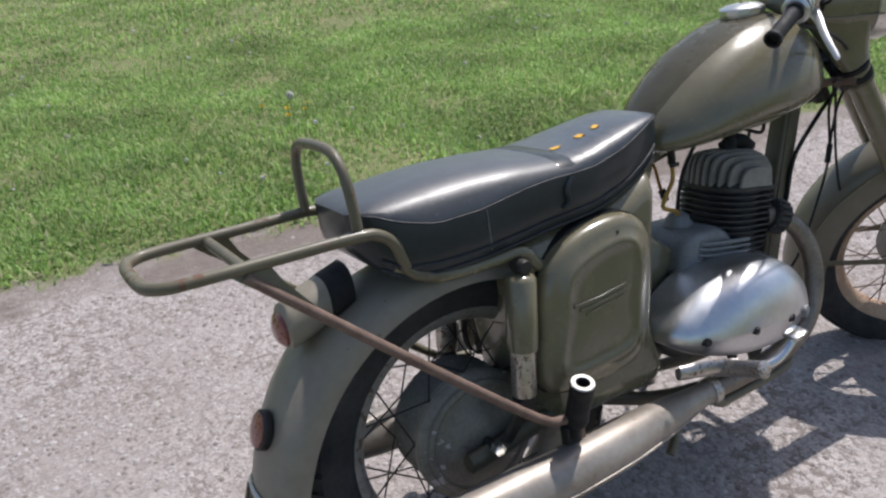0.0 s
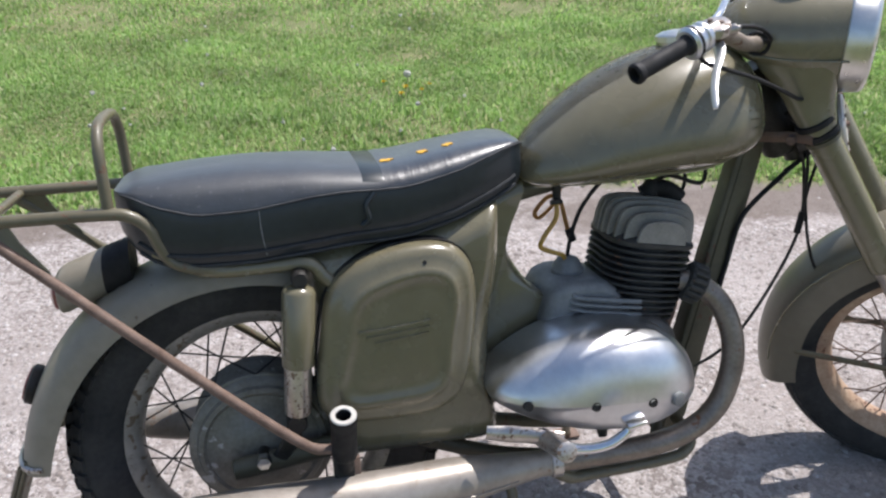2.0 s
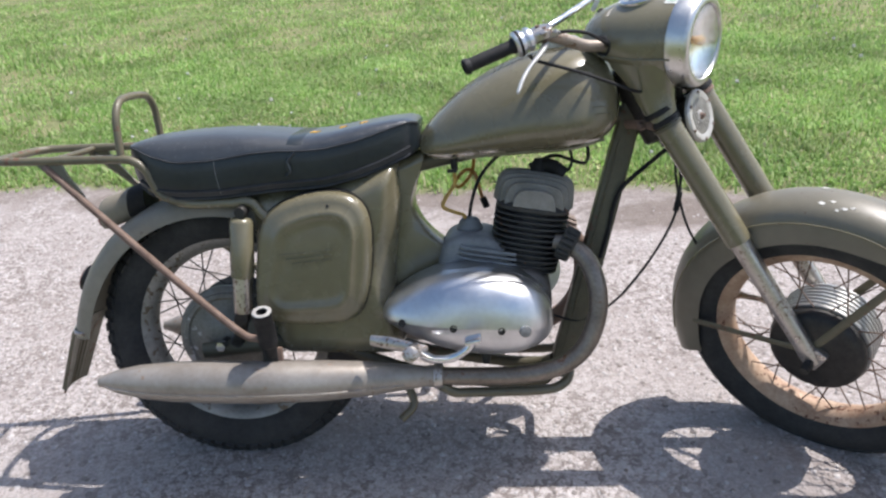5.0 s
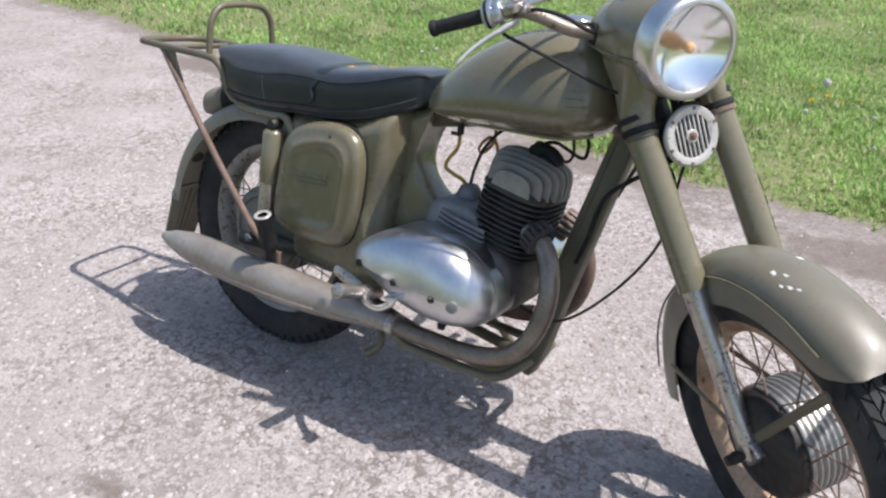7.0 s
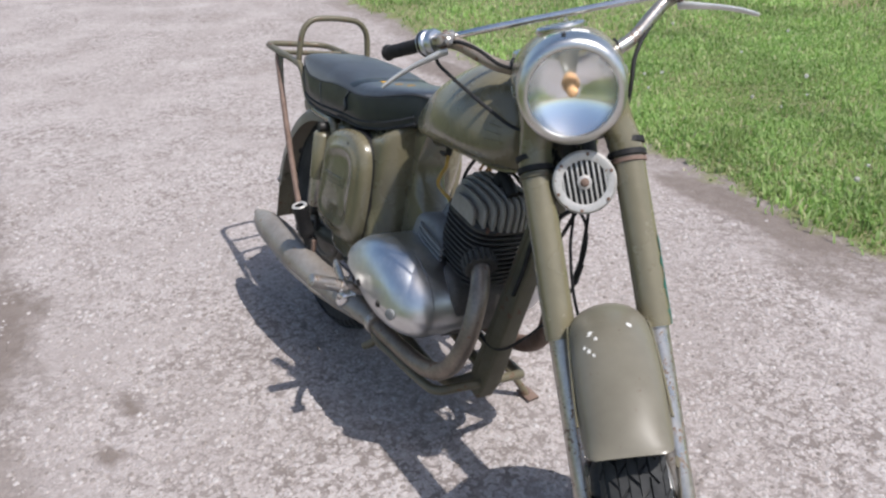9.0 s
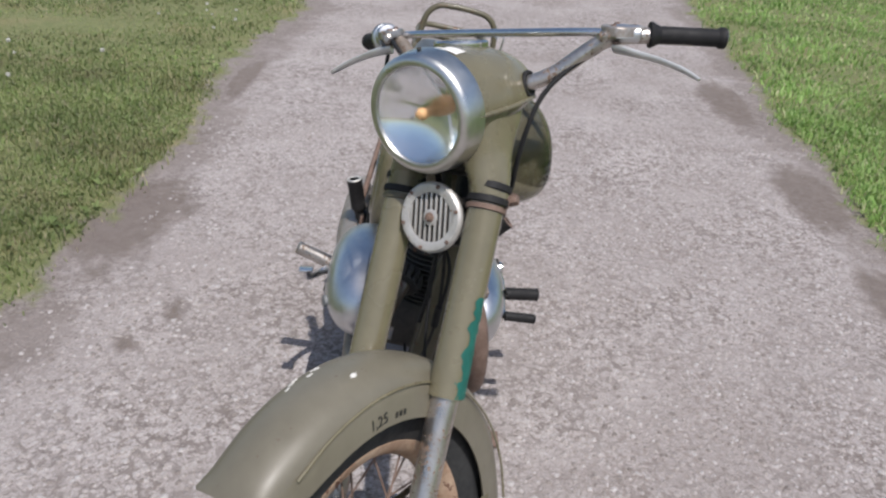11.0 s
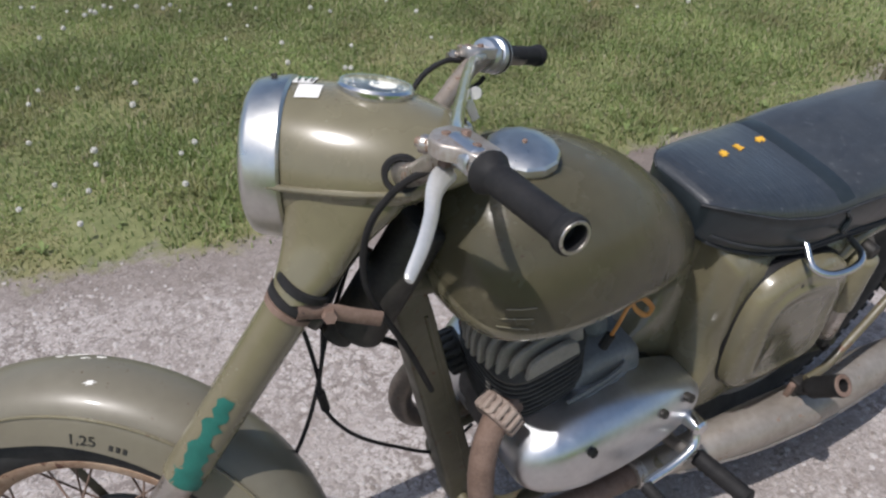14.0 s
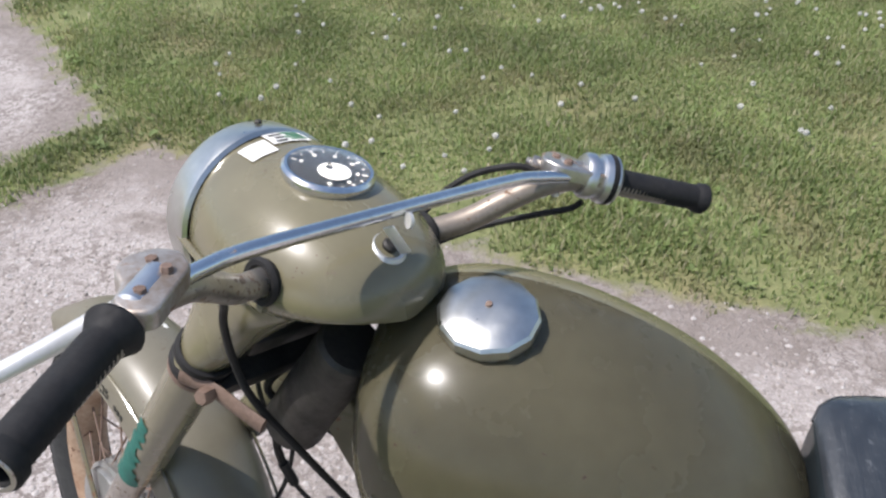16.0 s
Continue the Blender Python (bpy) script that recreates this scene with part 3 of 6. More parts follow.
def wheel(axle, label, rim_material, TYRE_R, hub_r, steps, lug, m):
    """rim > tyre, tread, spokes, hub, brake plate, axle"""
    y = Vector((0, 1, 0))
    prof = [(RIM_R - 0.010, -0.030), (RIM_R + 0.004, -0.034), (RIM_R + 0.006, -0.030), (RIM_R - 0.004, -0.024), (RIM_R - 0.020, -0.012), (RIM_R - 0.022, 0.0), (RIM_R - 0.020, 0.012),
            (RIM_R - 0.004, 0.024), (RIM_R + 0.006, 0.030), (RIM_R + 0.004, 0.034), (RIM_R - 0.010, 0.030), (RIM_R - 0.022, 0.014), (RIM_R - 0.026, 0.0), (RIM_R - 0.022, -0.014)]
    rings = []
    for k in range(73):
        a = 2 * math.pi * k / 72
        rings.append([axle + Vector((r * math.cos(a), h, r * math.sin(a))) for r, h in prof])
    rim = part("wheel", loft(rings, False), rim_material, bike, label, m)
    tyre = []
    sec = [(RIM_R - 0.004, 0.026), (RIM_R + 0.008, 0.036), (RIM_R + 0.030, 0.046), (TYRE_R - 0.028, 0.047), (TYRE_R - 0.012, 0.038), (TYRE_R - 0.004, 0.022), (TYRE_R - 0.001, 0.0)]
    sec = sec + [(r, -h) for r, h in sec[-2::-1]]
    for k in range(73):
        a = 2 * math.pi * k / 72
        tyre.append([axle + Vector((r * math.cos(a), h, r * math.sin(a))) for r, h in sec])
    part("tyre", loft(tyre, False), TYRE, rim, "worn black rubber tyre", m)
    # tread blocks in slanting rows
    bm = bmesh.new()
    half = 3 if lug < 0.61 else 2
    for k in range(steps):
        for row in range(-half, half + 1):
            a = 2 * math.pi * (k + 0.5 * (row % 2)) / steps
            across = row / half * 0.040
            r = float(np.interp(abs(across), (0, 0.022, 0.034, 0.044), (TYRE_R, TYRE_R - 0.003, TYRE_R - 0.010, TYRE_R - 0.024)))
            roll = float(np.interp(abs(across), (0, 0.022, 0.034, 0.044), (0, 14, 38, 62))) * (1 if row > 0 else -1)
            sx, sy, sz = (0.0038 if half == 3 else 0.0065), 0.0445 / half / 2 * (0.84 if half == 3 else 0.86), math.pi * TYRE_R / steps * (0.80 if half == 3 else lug)
            t = Matrix.Translation(axle) @ Matrix.Rotation(-a, 4, "Y") @ Matrix.Translation((r, across, 0)) @ Matrix.Rotation(radians(roll), 4, "Z")
            skew = 0.55 * sz * (1 if row % 2 else -1) * (1 if half == 3 else 0.4)
            c = [bm.verts.new(t @ Vector((i * sx, j * sy, l * sz + j * skew))) for i in (-1, 1) for j in (-1, 1) for l in (-1, 1)]
            for f in ((0, 1, 3, 2), (4, 6, 7, 5), (0, 4, 5, 1), (2, 3, 7, 6), (0, 2, 6, 4), (1, 5, 7, 3)):
                bm.faces.new([c[q] for q in f])
    tagged(part("tread", bm, TYRE, rim, "blocky tyre tread", m), kind="stuff")
    hub = lathe([(0.030, -0.058), (hub_r * 0.72, -0.056), (hub_r * 0.96, -0.048), (hub_r, -0.040), (hub_r, -0.036)] +
                [(hub_r - 0.006 * (k % 2), -0.034 + 0.0052 * k) for k in range(14)] + [(hub_r, 0.040), (hub_r * 0.95, 0.048), (hub_r * 0.7, 0.056), (0.03, 0.058)], axle, y, 48)
    part("hub", hub, HUB if rim_material != RUST_RIM else DARK_STEEL, rim, "finned brake drum hub, scraped paint", m)
    part("axle", lathe([(0.009, -0.13), (0.009, 0.13)], axle, y, 10), DARK_STEEL, rim, "", m)
    # spokes, laced in crossing pairs
    me = None
    for k in range(36):
        side = 1 if k % 2 else -1
        cross = 1 if (k // 2) % 2 else -1
        a0 = 2 * math.pi * k / 36
        a1 = a0 + cross * radians(34)
        p = axle + Vector(((hub_r - 0.004) * math.cos(a1), side * 0.043, (hub_r - 0.004) * math.sin(a1)))
        q = axle + Vector(((RIM_R - 0.02) * math.cos(a0), side * 0.006, (RIM_R - 0.02) * math.sin(a0)))
        part("spoke", sweep([p, q], 0.0017, 6, 1), RUST if rim_material == RUST_RIM else DARK_STEEL, rim, "", m)
    return rim


rear = wheel(REAR_AXLE, "rear wheel with a dull grey rim and knobbly tyre", RIM_GREY, 0.3165, 0.117, 62, 0.62, None)
front = wheel(FRONT_AXLE, "front wheel with a rusty steel rim", RUST_RIM, 0.305, 0.084, 58, 0.60, STEER)
# front brake drum ribs and plate
part("brake_drum", lathe([(0.080, -0.036), (0.104, -0.034)] + [(0.1060 - 0.006 * ((k // 2) % 2), -0.031 + 0.0031 * k) for k in range(28)] + [(0.098, 0.059), (0.06, 0.066), (0.02, 0.066)], FRONT_AXLE, (0, 1, 0), 48), DRUM, front, "ribbed dull alloy drum", STEER)
part("brake_plate", lathe([(0.099, -0.034), (0.101, -0.048), (0.096, -0.060), (0.088, -0.066), (0.060, -0.072), (0.03, -0.074), (0.012, -0.074)], FRONT_AXLE, (0, 1, 0), 40), DARK_STEEL, front, "dark brake plate", STEER)
part("brake_plate", lathe([(0.119, -0.046), (0.122, -0.050), (0.122, -0.058), (0.117, -0.064), (0.109, -0.066), (0.106, -0.072), (0.098, -0.074), (0.093, -0.070), (0.062, -0.074), (0.052, -0.084), (0.02, -0.088)], REAR_AXLE, (0, 1, 0), 40), HUB, rear, "scraped olive brake plate")
bolt("axle_nut", REAR_AXLE + Vector((0, -0.118, 0)), (0, -1, 0), 0.013, rear, CHROME, 0.016)
bolt("axle_nut", FRONT_AXLE + Vector((0, -0.105, 0)), (0, -1, 0), 0.012, front, DARK_STEEL, 0.014, STEER)


def mudguard(name, centre, table, label, m, material=OLIVE_DULL, thick=0.0025, n=14):
    """An arched guard; table rows: angle, crown radius, edge radius, half width."""
    rings = []
    line = smooth_line([(a, rc, re, w) for a, rc, re, w in table], 8)
    for a, rc, re, w in line:
        a, rc, re, w = radians(float(a)), float(rc), float(re), float(w)
        out = []
        for face in (0, 1):
            ks = range(n + 1) if not face else range(n, -1, -1)
            for k in ks:
                s = -1 + 2 * k / n
                lift = abs(math.cos(s * math.pi / 2)) ** 0.55
                y = w * math.sin(s * math.pi / 2) ** 1 * (1 - 0.0 * face)
                y -= math.copysign(thick, y) * face if abs(s) > 0.5 else 0
                r = re + (rc - re) * lift - (thick * face if abs(s) < 0.85 else 0)
                out.append(centre + Vector((r * math.cos(a), y, r * math.sin(a))))
        rings.append(out)
    return part(name, loft(rings), material, bike, label, m, angle=50)


front_guard = mudguard("mudguard", FRONT_AXLE, [(56.5, 0.3515, 0.3460, 0.0460), (57.3, 0.3520, 0.3390, 0.0531), (59, 0.3530, 0.3220, 0.0584), (64, 0.3550, 0.2900, 0.0628), (74, 0.3560, 0.2810, 0.0664), (90, 0.3570, 0.2780, 0.0681), (110, 0.3560, 0.2730, 0.0681), (135, 0.3520, 0.2670, 0.0673), (160, 0.3470, 0.2620, 0.0655), (182, 0.3450, 0.2600, 0.0637), (200, 0.3470, 0.2700, 0.0620)],
                       "front mudguard with paint chips and black lettering", STEER)
rear_guard = mudguard("mudguard", REAR_ARCH, [(58, 0.345, 0.306, 0.094), (80, 0.352, 0.308, 0.094), (110, 0.362, 0.310, 0.092), (140, 0.372, 0.314, 0.090), (160, 0.378, 0.320, 0.088), (172, 0.384, 0.328, 0.086), (176, 0.386, 0.332, 0.085)],
                      "dusty rear mudguard", None, OLIVE_DUSTY)


def on_guard(centre, r, deg, y):
    a = radians(deg)
    return centre + Vector((r * math.cos(a), y, r * math.sin(a)))


# a pressed bead along each side of the front guard
for s in (-1, 1):
    part("bead", sweep([on_guard(FRONT_AXLE, 0.3215 + 0.001 * math.sin(d), d, s * 0.0648) for d in range(67, 199, 12)], 0.0022, 6, 4), OLIVE, front_guard, "", STEER)
# stays
for s in (-1, 1):
    hub_at = FRONT_AXLE + Vector((-0.01, s * 0.074, 0.01))
    part("stay", sweep([hub_at, on_guard(FRONT_AXLE, 0.279, 58, s * 0.062)], 0.009, 8, 1, flat=0.35), OLIVE_WORN, front_guard, "flat steel stay", STEER)
    part("stay", sweep([hub_at, on_guard(FRONT_AXLE, 0.272, 181, s * 0.062)], 0.008, 8, 1, flat=0.4), OLIVE_WORN, front_guard, "flat steel stay", STEER)
# chips of missing paint on the crown
for deg, y, r in ((93, -0.030, 0.008), (90, -0.022, 0.006), (86, -0.034, 0.007), (84, -0.028, 0.005), (95, 0.030, 0.009), (88, -0.040, 0.005)):
    a, lift = radians(deg), math.cos(math.asin(y / 0.068)) ** 0.55
    rr = 0.278 + (0.3562 - 0.278) * lift + 0.0006
    c = on_guard(FRONT_AXLE, rr, deg, y)
    rng = random.Random(int(deg * 7 + y * 1000))
    nrm = (Vector((math.cos(a), 0, math.sin(a))) * 1.0 + Vector((0, 1, 0)) * (y / 0.068) * 0.8).normalized()
    f = frame_of(c, nrm)
    shape = [(r * (rng.uniform(0.25, 0.7) if q % 2 else rng.uniform(0.8, 1.35)) * math.cos(q * math.pi / 6), r * 0.55 * (rng.uniform(0.3, 0.7) if q % 2 else rng.uniform(0.7, 1.2)) * math.sin(q * math.pi / 6)) for q in range(12)]
    part("paint_chip", loft([[f @ Vector((px, py, -0.002)) for px, py in shape], [f @ Vector((px, py, 0.0006)) for px, py in shape]]), WHITE, front_guard, "pale chip of missing paint", STEER)


# ---- frame and bodywork ----
tube_top, tube_low = Vector((0.938, 0, 0.80)), Vector((0.768, 0, 0.165))
tube_way = (tube_low - tube_top).normalized()
tube_side = Vector((-tube_way.z, 0, tube_way.x))
tube_rows = ((0.0, 0.022, 0.018), (0.10, 0.025, 0.020), (0.45, 0.027, 0.022), (0.60, 0.030, 0.024), (0.650, 0.020, 0.022))
frame_part = part("frame", loft([[tube_top + tube_way * d + tube_side * p[0] + Vector((0, p[1], 0)) for p in rounded([(-a, -w), (a, -w), (a, w), (-a, w)], 0.006, 3)] for d, a, w in tube_rows]), TUBE, bike, "olive painted steel frame with a single box-section down tube")
for s in (-1, 1):
    part("tube_crease", sweep([tube_top + tube_way * d + tube_side * -0.012 + Vector((0, s * (0.0195 + 0.005 * d), 0)) for d in (0.08, 0.3, 0.6)], 0.0028, 6, 3), TUBE, frame_part)
part("head_tube", lathe([(0.03, -0.09), (0.034, -0.085), (0.034, 0.08), (0.03, 0.085)], HEAD_AT, (-math.sin(RAKE), 0, math.cos(RAKE)), 20), DARK_STEEL, frame_part)
part("top_tube", sweep([(0.94, 0, 0.78), (0.75, 0, 0.745), (0.47, 0, 0.69), (0.20, 0, 0.645)], 0.02, 10, 4), TUBE, frame_part)
for s in (-1, 1):
    part("lower_tube", sweep([(0.758, s * 0.015, 0.205), (0.72, s * 0.055, 0.178), (0.60, s * 0.065, 0.185), (0.42, s * 0.07, 0.22), (0.25, s * 0.075, 0.29)], 0.014, 10, 5), TUBE, frame_part)
    # seat rail that the rack runs into
    part("seat_rail", sweep([(-0.12, s * 0.095, 0.675), (-0.05, s * 0.105, 0.640), (0.05, s * 0.108, 0.636), (0.105, s * 0.115, 0.637), (0.125, s * 0.115, 0.615), (0.14, s * 0.115, 0.60)], 0.011, 10, 5), OLIVE, frame_part)
    # swinging arm
    part("swinging_arm", sweep([(0.33, s * 0.068, 0.315), (0.15, s * 0.088, 0.305), (-0.03, s * 0.105, 0.293), (-0.045, s * 0.105, 0.292)], 0.019, 12, 3, flat=0.7), TUBE, frame_part, "swinging arm tube")

# the pressed centre body below the seat, hollowed out in front round the carburettor
body_outline = rounded([(0.085, 0.655), (0.30, 0.672), (0.425, 0.708), (0.424, 0.60), (0.404, 0.48), (0.398, 0.38), (0.420, 0.258), (0.125, 0.268), (0.10, 0.40)],
                       [0.03, 0.05, 0.02, 0.10, 0.10, 0.05, 0.05, 0.03, 0.1], 6)
web_outline = rounded([(0.36, 0.685), (0.487, 0.725), (0.438, 0.62), (0.478, 0.535), (0.560, 0.475), (0.46, 0.425), (0.385, 0.36), (0.35, 0.42), (0.35, 0.60)],
                      [0.02, 0.01, 0.07, 0.05, 0.01, 0.05, 0.03, 0.05, 0.05], 6)


def shell(outline, half, bevel, steps=4):
    rings = []
    for s in (-1, 1):
        ks = range(steps + 1) if s < 0 else range(steps, -1, -1)
        for k in ks:
            a = math.pi / 2 * k / steps
            o = shrink(outline, bevel * (1 - math.sin(a)))
            rings.append([(p[0], s * (half - bevel * (1 - math.cos(a))), p[1]) for p in o])
    return loft(rings)


def flank_rings(s):
    """One side of the centre body: a rounded edge, then a swell out to the tool box cover."""
    return [[(p[0], s * y, p[1]) for p in shrink(body_outline, inset)] for inset, y in ((0.0, 0.050), (0.001, 0.062), (0.005, 0.075), (0.011, 0.086), (0.020, 0.096), (0.034, 0.108), (0.048, 0.1145), (0.062, 0.1155))]


centre_body = part("centre_body", loft(flank_rings(-1)[::-1] + flank_rings(1)), OLIVE, bike, "pressed olive steel centre body under the seat", angle=60)
part("front_web", shell(web_outline, 0.042, 0.026), OLIVE, centre_body, "narrower olive pressing behind the carburettor", angle=60)


def side_cover(s):
    """A bulged rounded tool box lid with a raised arch and three pressed lines."""
    outline = rounded([(0.094, 0.372), (0.105, 0.50), (0.130, 0.615), (0.225, 0.655), (0.330, 0.655), (0.372, 0.60), (0.358, 0.45), (0.325, 0.362), (0.2, 0.355)],
                      [0.05, 0.3, 0.06, 0.06, 0.07, 0.09, 0.2, 0.06, 0.1], 6)
    grown = shrink(outline, -0.0028)
    part("rubber_seam", loft([[(p[0], s * y, p[1]) for p in grown] for y in (0.100, 0.1185)]), RUBBER, centre_body, "dark seam round the cover")
    rings = [[(p[0], s * 0.075, p[1]) for p in outline], [(p[0], s * 0.128, p[1]) for p in outline]]
    for inset, y in ((0.003, 0.137), (0.010, 0.145), (0.020, 0.1485), (0.034, 0.150), (0.037, 0.1535), (0.043, 0.1555), (0.052, 0.1555), (0.056, 0.1530), (0.075, 0.1540), (0.11, 0.1552)):
        rings.append([(p[0], s * y, p[1]) for p in shrink(outline, inset)])
    lid = part("side_cover", loft(rings), OLIVE, bike, "bulged olive tool box cover", angle=55)
    for k in range(3 if s < 0 else 0):
        z = 0.528 - 0.0105 * k
        part("pressed_line", sweep([(0.170 + 0.012 * k, s * 0.1545, z - 0.002), (0.225, s * 0.1562, z + 0.001), (0.285 - 0.002 * k, s * 0.1552, z + 0.006)], 0.0024, 6, 4), OLIVE, lid)
    bolt("screw", (0.282, s * 0.146, 0.628), (0, s, 0.15), 0.004, lid, DARK_STEEL, 0.004)
    return lid


for s in (-1, 1):
    side_cover(s)
    part("stiffener", sweep([(0.345, s * 0.088, 0.385), (0.375, s * 0.092, 0.38), (0.395, s * 0.085, 0.378)], 0.006, 6, 4), OLIVE, centre_body)
    part("stiffener", sweep([(0.345, s * 0.088, 0.365), (0.375, s * 0.092, 0.36), (0.395, s * 0.085, 0.358)], 0.006, 6, 4), OLIVE, centre_body)


# ---- seat ----
def seat_row(x):
    """half width, bottom, welt and top height of the dual seat at x"""
    xs = [-0.170, -0.160, -0.14, -0.11, -0.05, 0.03, 0.12, 0.17, 0.22, 0.27, 0.35, 0.41, 0.45, 0.466, 0.472]
    w = [0.060, 0.085, 0.103, 0.116, 0.125, 0.127, 0.127, 0.126, 0.124, 0.121, 0.108, 0.092, 0.076, 0.062, 0.048]
    b = [0.715, 0.695, 0.672, 0.652, 0.646, 0.645, 0.652, 0.657, 0.658, 0.660, 0.676, 0.696, 0.713, 0.722, 0.728]
    e = [0.764, 0.766, 0.762, 0.748, 0.731, 0.732, 0.744, 0.747, 0.745, 0.745, 0.759, 0.777, 0.788, 0.788, 0.784]
    t = [0.766, 0.771, 0.776, 0.780, 0.785, 0.787, 0.782, 0.776, 0.772, 0.775, 0.787, 0.795, 0.796, 0.792, 0.786]
    return [float(np.interp(x, xs, col)) for col in (w, b, e, t)]


def seat_ring(x, grow=0.0):
    w, b, e, t = seat_row(x)
    side = [(w * 0.88, b), (w * 0.94, b + (e - b) * 0.12), (w * 1.0, b + (e - b) * 0.5), (w * 1.005, e - 0.006), (w * 0.99, e + 0.002), (w * 0.94, e + (t - e) * 0.45), (w * 0.80, e + (t - e) * 0.78), (w * 0.55, e + (t - e) * 0.95), (w * 0.25, t), (0, t)]
    ring = [(x, -y, z) for y, z in side] + [(x, y, z) for y, z in side[-2::-1]]
    return ring


seat_xs = [-0.170, -0.164, -0.155, -0.14] + [-0.12 + 0.02 * k for k in range(28)] + [0.445, 0.455, 0.465, 0.472]
seat = part("seat", loft([seat_ring(x) for x in seat_xs]), LEATHER, bike, "black leatherette dual seat, worn, with yellow paint spots", angle=50)
seat.data.materials.append(LEATHER_TOP)
for f in seat.data.polygons:
    f.material_index = 1 if f.index < 19 * (len(seat_xs) - 1) and 4 <= f.index % 19 <= 13 else 0
for s in (-1, 1):
    part("welt", sweep([(x, s * (seat_row(x)[0] * 1.0 + 0.0005), seat_row(x)[2] - 0.001) for x in seat_xs[2:]], 0.0022, 6, 1), PIPING, seat, "stitched edge welt")
    part("hem", sweep([(x, s * seat_row(x)[0] * 0.965, seat_row(x)[1] + 0.020) for x in seat_xs[3:-2]], 0.003, 6, 1), PIPING, seat, "lower hem seam")
    part("hem", sweep([(x, s * seat_row(x)[0] * 0.915, seat_row(x)[1] + 0.004) for x in seat_xs[3:-2]], 0.0035, 6, 1), PIPING, seat, "lower hem seam")
    for x in (0.045,):
        w, b, e, t = seat_row(x)
        part("side_seam", sweep([(x, s * w * 0.95, b + 0.012), (x - 0.004, s * (w + 0.0005), b + 0.05), (x - 0.005, s * (w + 0.001), e - 0.004)], 0.0011, 6, 4), SCRATCH, seat, "pale upright scratch")
    w, b, e, t = seat_row(0.205)
    part("fold", sweep([(0.215, s * w * 1.0, e - 0.004), (0.20, s * (w + 0.003), e - 0.022), (0.203, s * (w + 0.003), e - 0.045), (0.192, s * w * 1.0, e - 0.055)], 0.0045, 7, 5), LEATHER, seat, "puckered fold")
# grab strap line across the seat and the yellow spots
def seat_top(x, y):
    w, b_, e, t = seat_row(x)
    return float(np.interp(abs(y) / w, (0, 0.25, 0.55, 0.80, 0.94, 0.99, 1.005), (1, 1, 0.95, 0.78, 0.45, 0.06, -0.25))) * (t - e) + e


strap = bmesh.new()
cols = [[strap.verts.new((x, y * seat_row(x)[0] / 0.124, seat_top(x, y * seat_row(x)[0] / 0.124) + lift)) for y in (-0.1235, -0.1165, -0.099, -0.068, -0.031, 0, 0.031, 0.068, 0.099, 0.1165, 0.1235)] for x, lift in ((0.196, -0.001), (0.199, 0.0003), (0.215, 0.0005), (0.231, 0.0003), (0.234, -0.001))]
for q, r in zip(cols, cols[1:]):
    for k in range(len(q) - 1):
        strap.faces.new((q[k], q[k + 1], r[k + 1], r[k]))
part("strap", strap, LEATHER, seat, "smooth dark strap across the seat", None, 60)
for x, y in ((0.353, -0.028), (0.309, -0.037), (0.246, -0.045)):
    w, b, e, t = seat_row(x)
    rng = random.Random(int(x * 1000))
    sh = []
    for q in range(14):
        r = rng.uniform(0.30, 1.25) if q % 2 else rng.uniform(0.7, 1.2)
        sh.append((x + 0.0115 * r * math.cos(q * math.pi / 7), y + 0.0085 * r * math.sin(q * math.pi / 7)))
    zt = lambda px, py: np.interp(abs(py) / seat_row(px)[0], (0, 0.25, 0.55, 0.80, 0.94), (1, 1, 0.95, 0.78, 0.45)) * (seat_row(px)[3] - seat_row(px)[2]) + seat_row(px)[2]
    part("paint_spot", loft([[(px, py, zt(px, py) - 0.003) for px, py in sh], [(px, py, zt(px, py) + 0.0015) for px, py in sh]]), YELLOW, seat, "spot of yellow paint")


# ---- fuel tank ----
def tank_row(x):
    xs = [0.468, 0.475, 0.494, 0.532, 0.58, 0.64, 0.70, 0.76, 0.80, 0.843, 0.873, 0.893, 0.902, 0.906]
    lo = [0.726, 0.712, 0.702, 0.699, 0.701, 0.704, 0.707, 0.709, 0.711, 0.716, 0.728, 0.749, 0.776, 0.80]
    hi = [0.738, 0.755, 0.783, 0.820, 0.857, 0.890, 0.914, 0.927, 0.931, 0.925, 0.906, 0.880, 0.850, 0.82]
    w = [0.028, 0.055, 0.080, 0.105, 0.124, 0.139, 0.148, 0.152, 0.150, 0.140, 0.122, 0.096, 0.063, 0.026]
    return [float(np.interp(x, xs, c)) for c in (lo, hi, w)]


def tank_point(x, a):
    lo, hi, w = tank_row(x)
    mid = lo + 0.31 * (hi - lo)
    c, s = math.cos(a), math.sin(a)
    y = w * math.copysign(abs(c) ** (0.82 if s > 0 else 1.10), c)
    z = mid + (hi - mid if s > 0 else mid - lo) * math.copysign(abs(s) ** (0.98 if s > 0 else 0.95), s)
    return Vector((x, y, z))


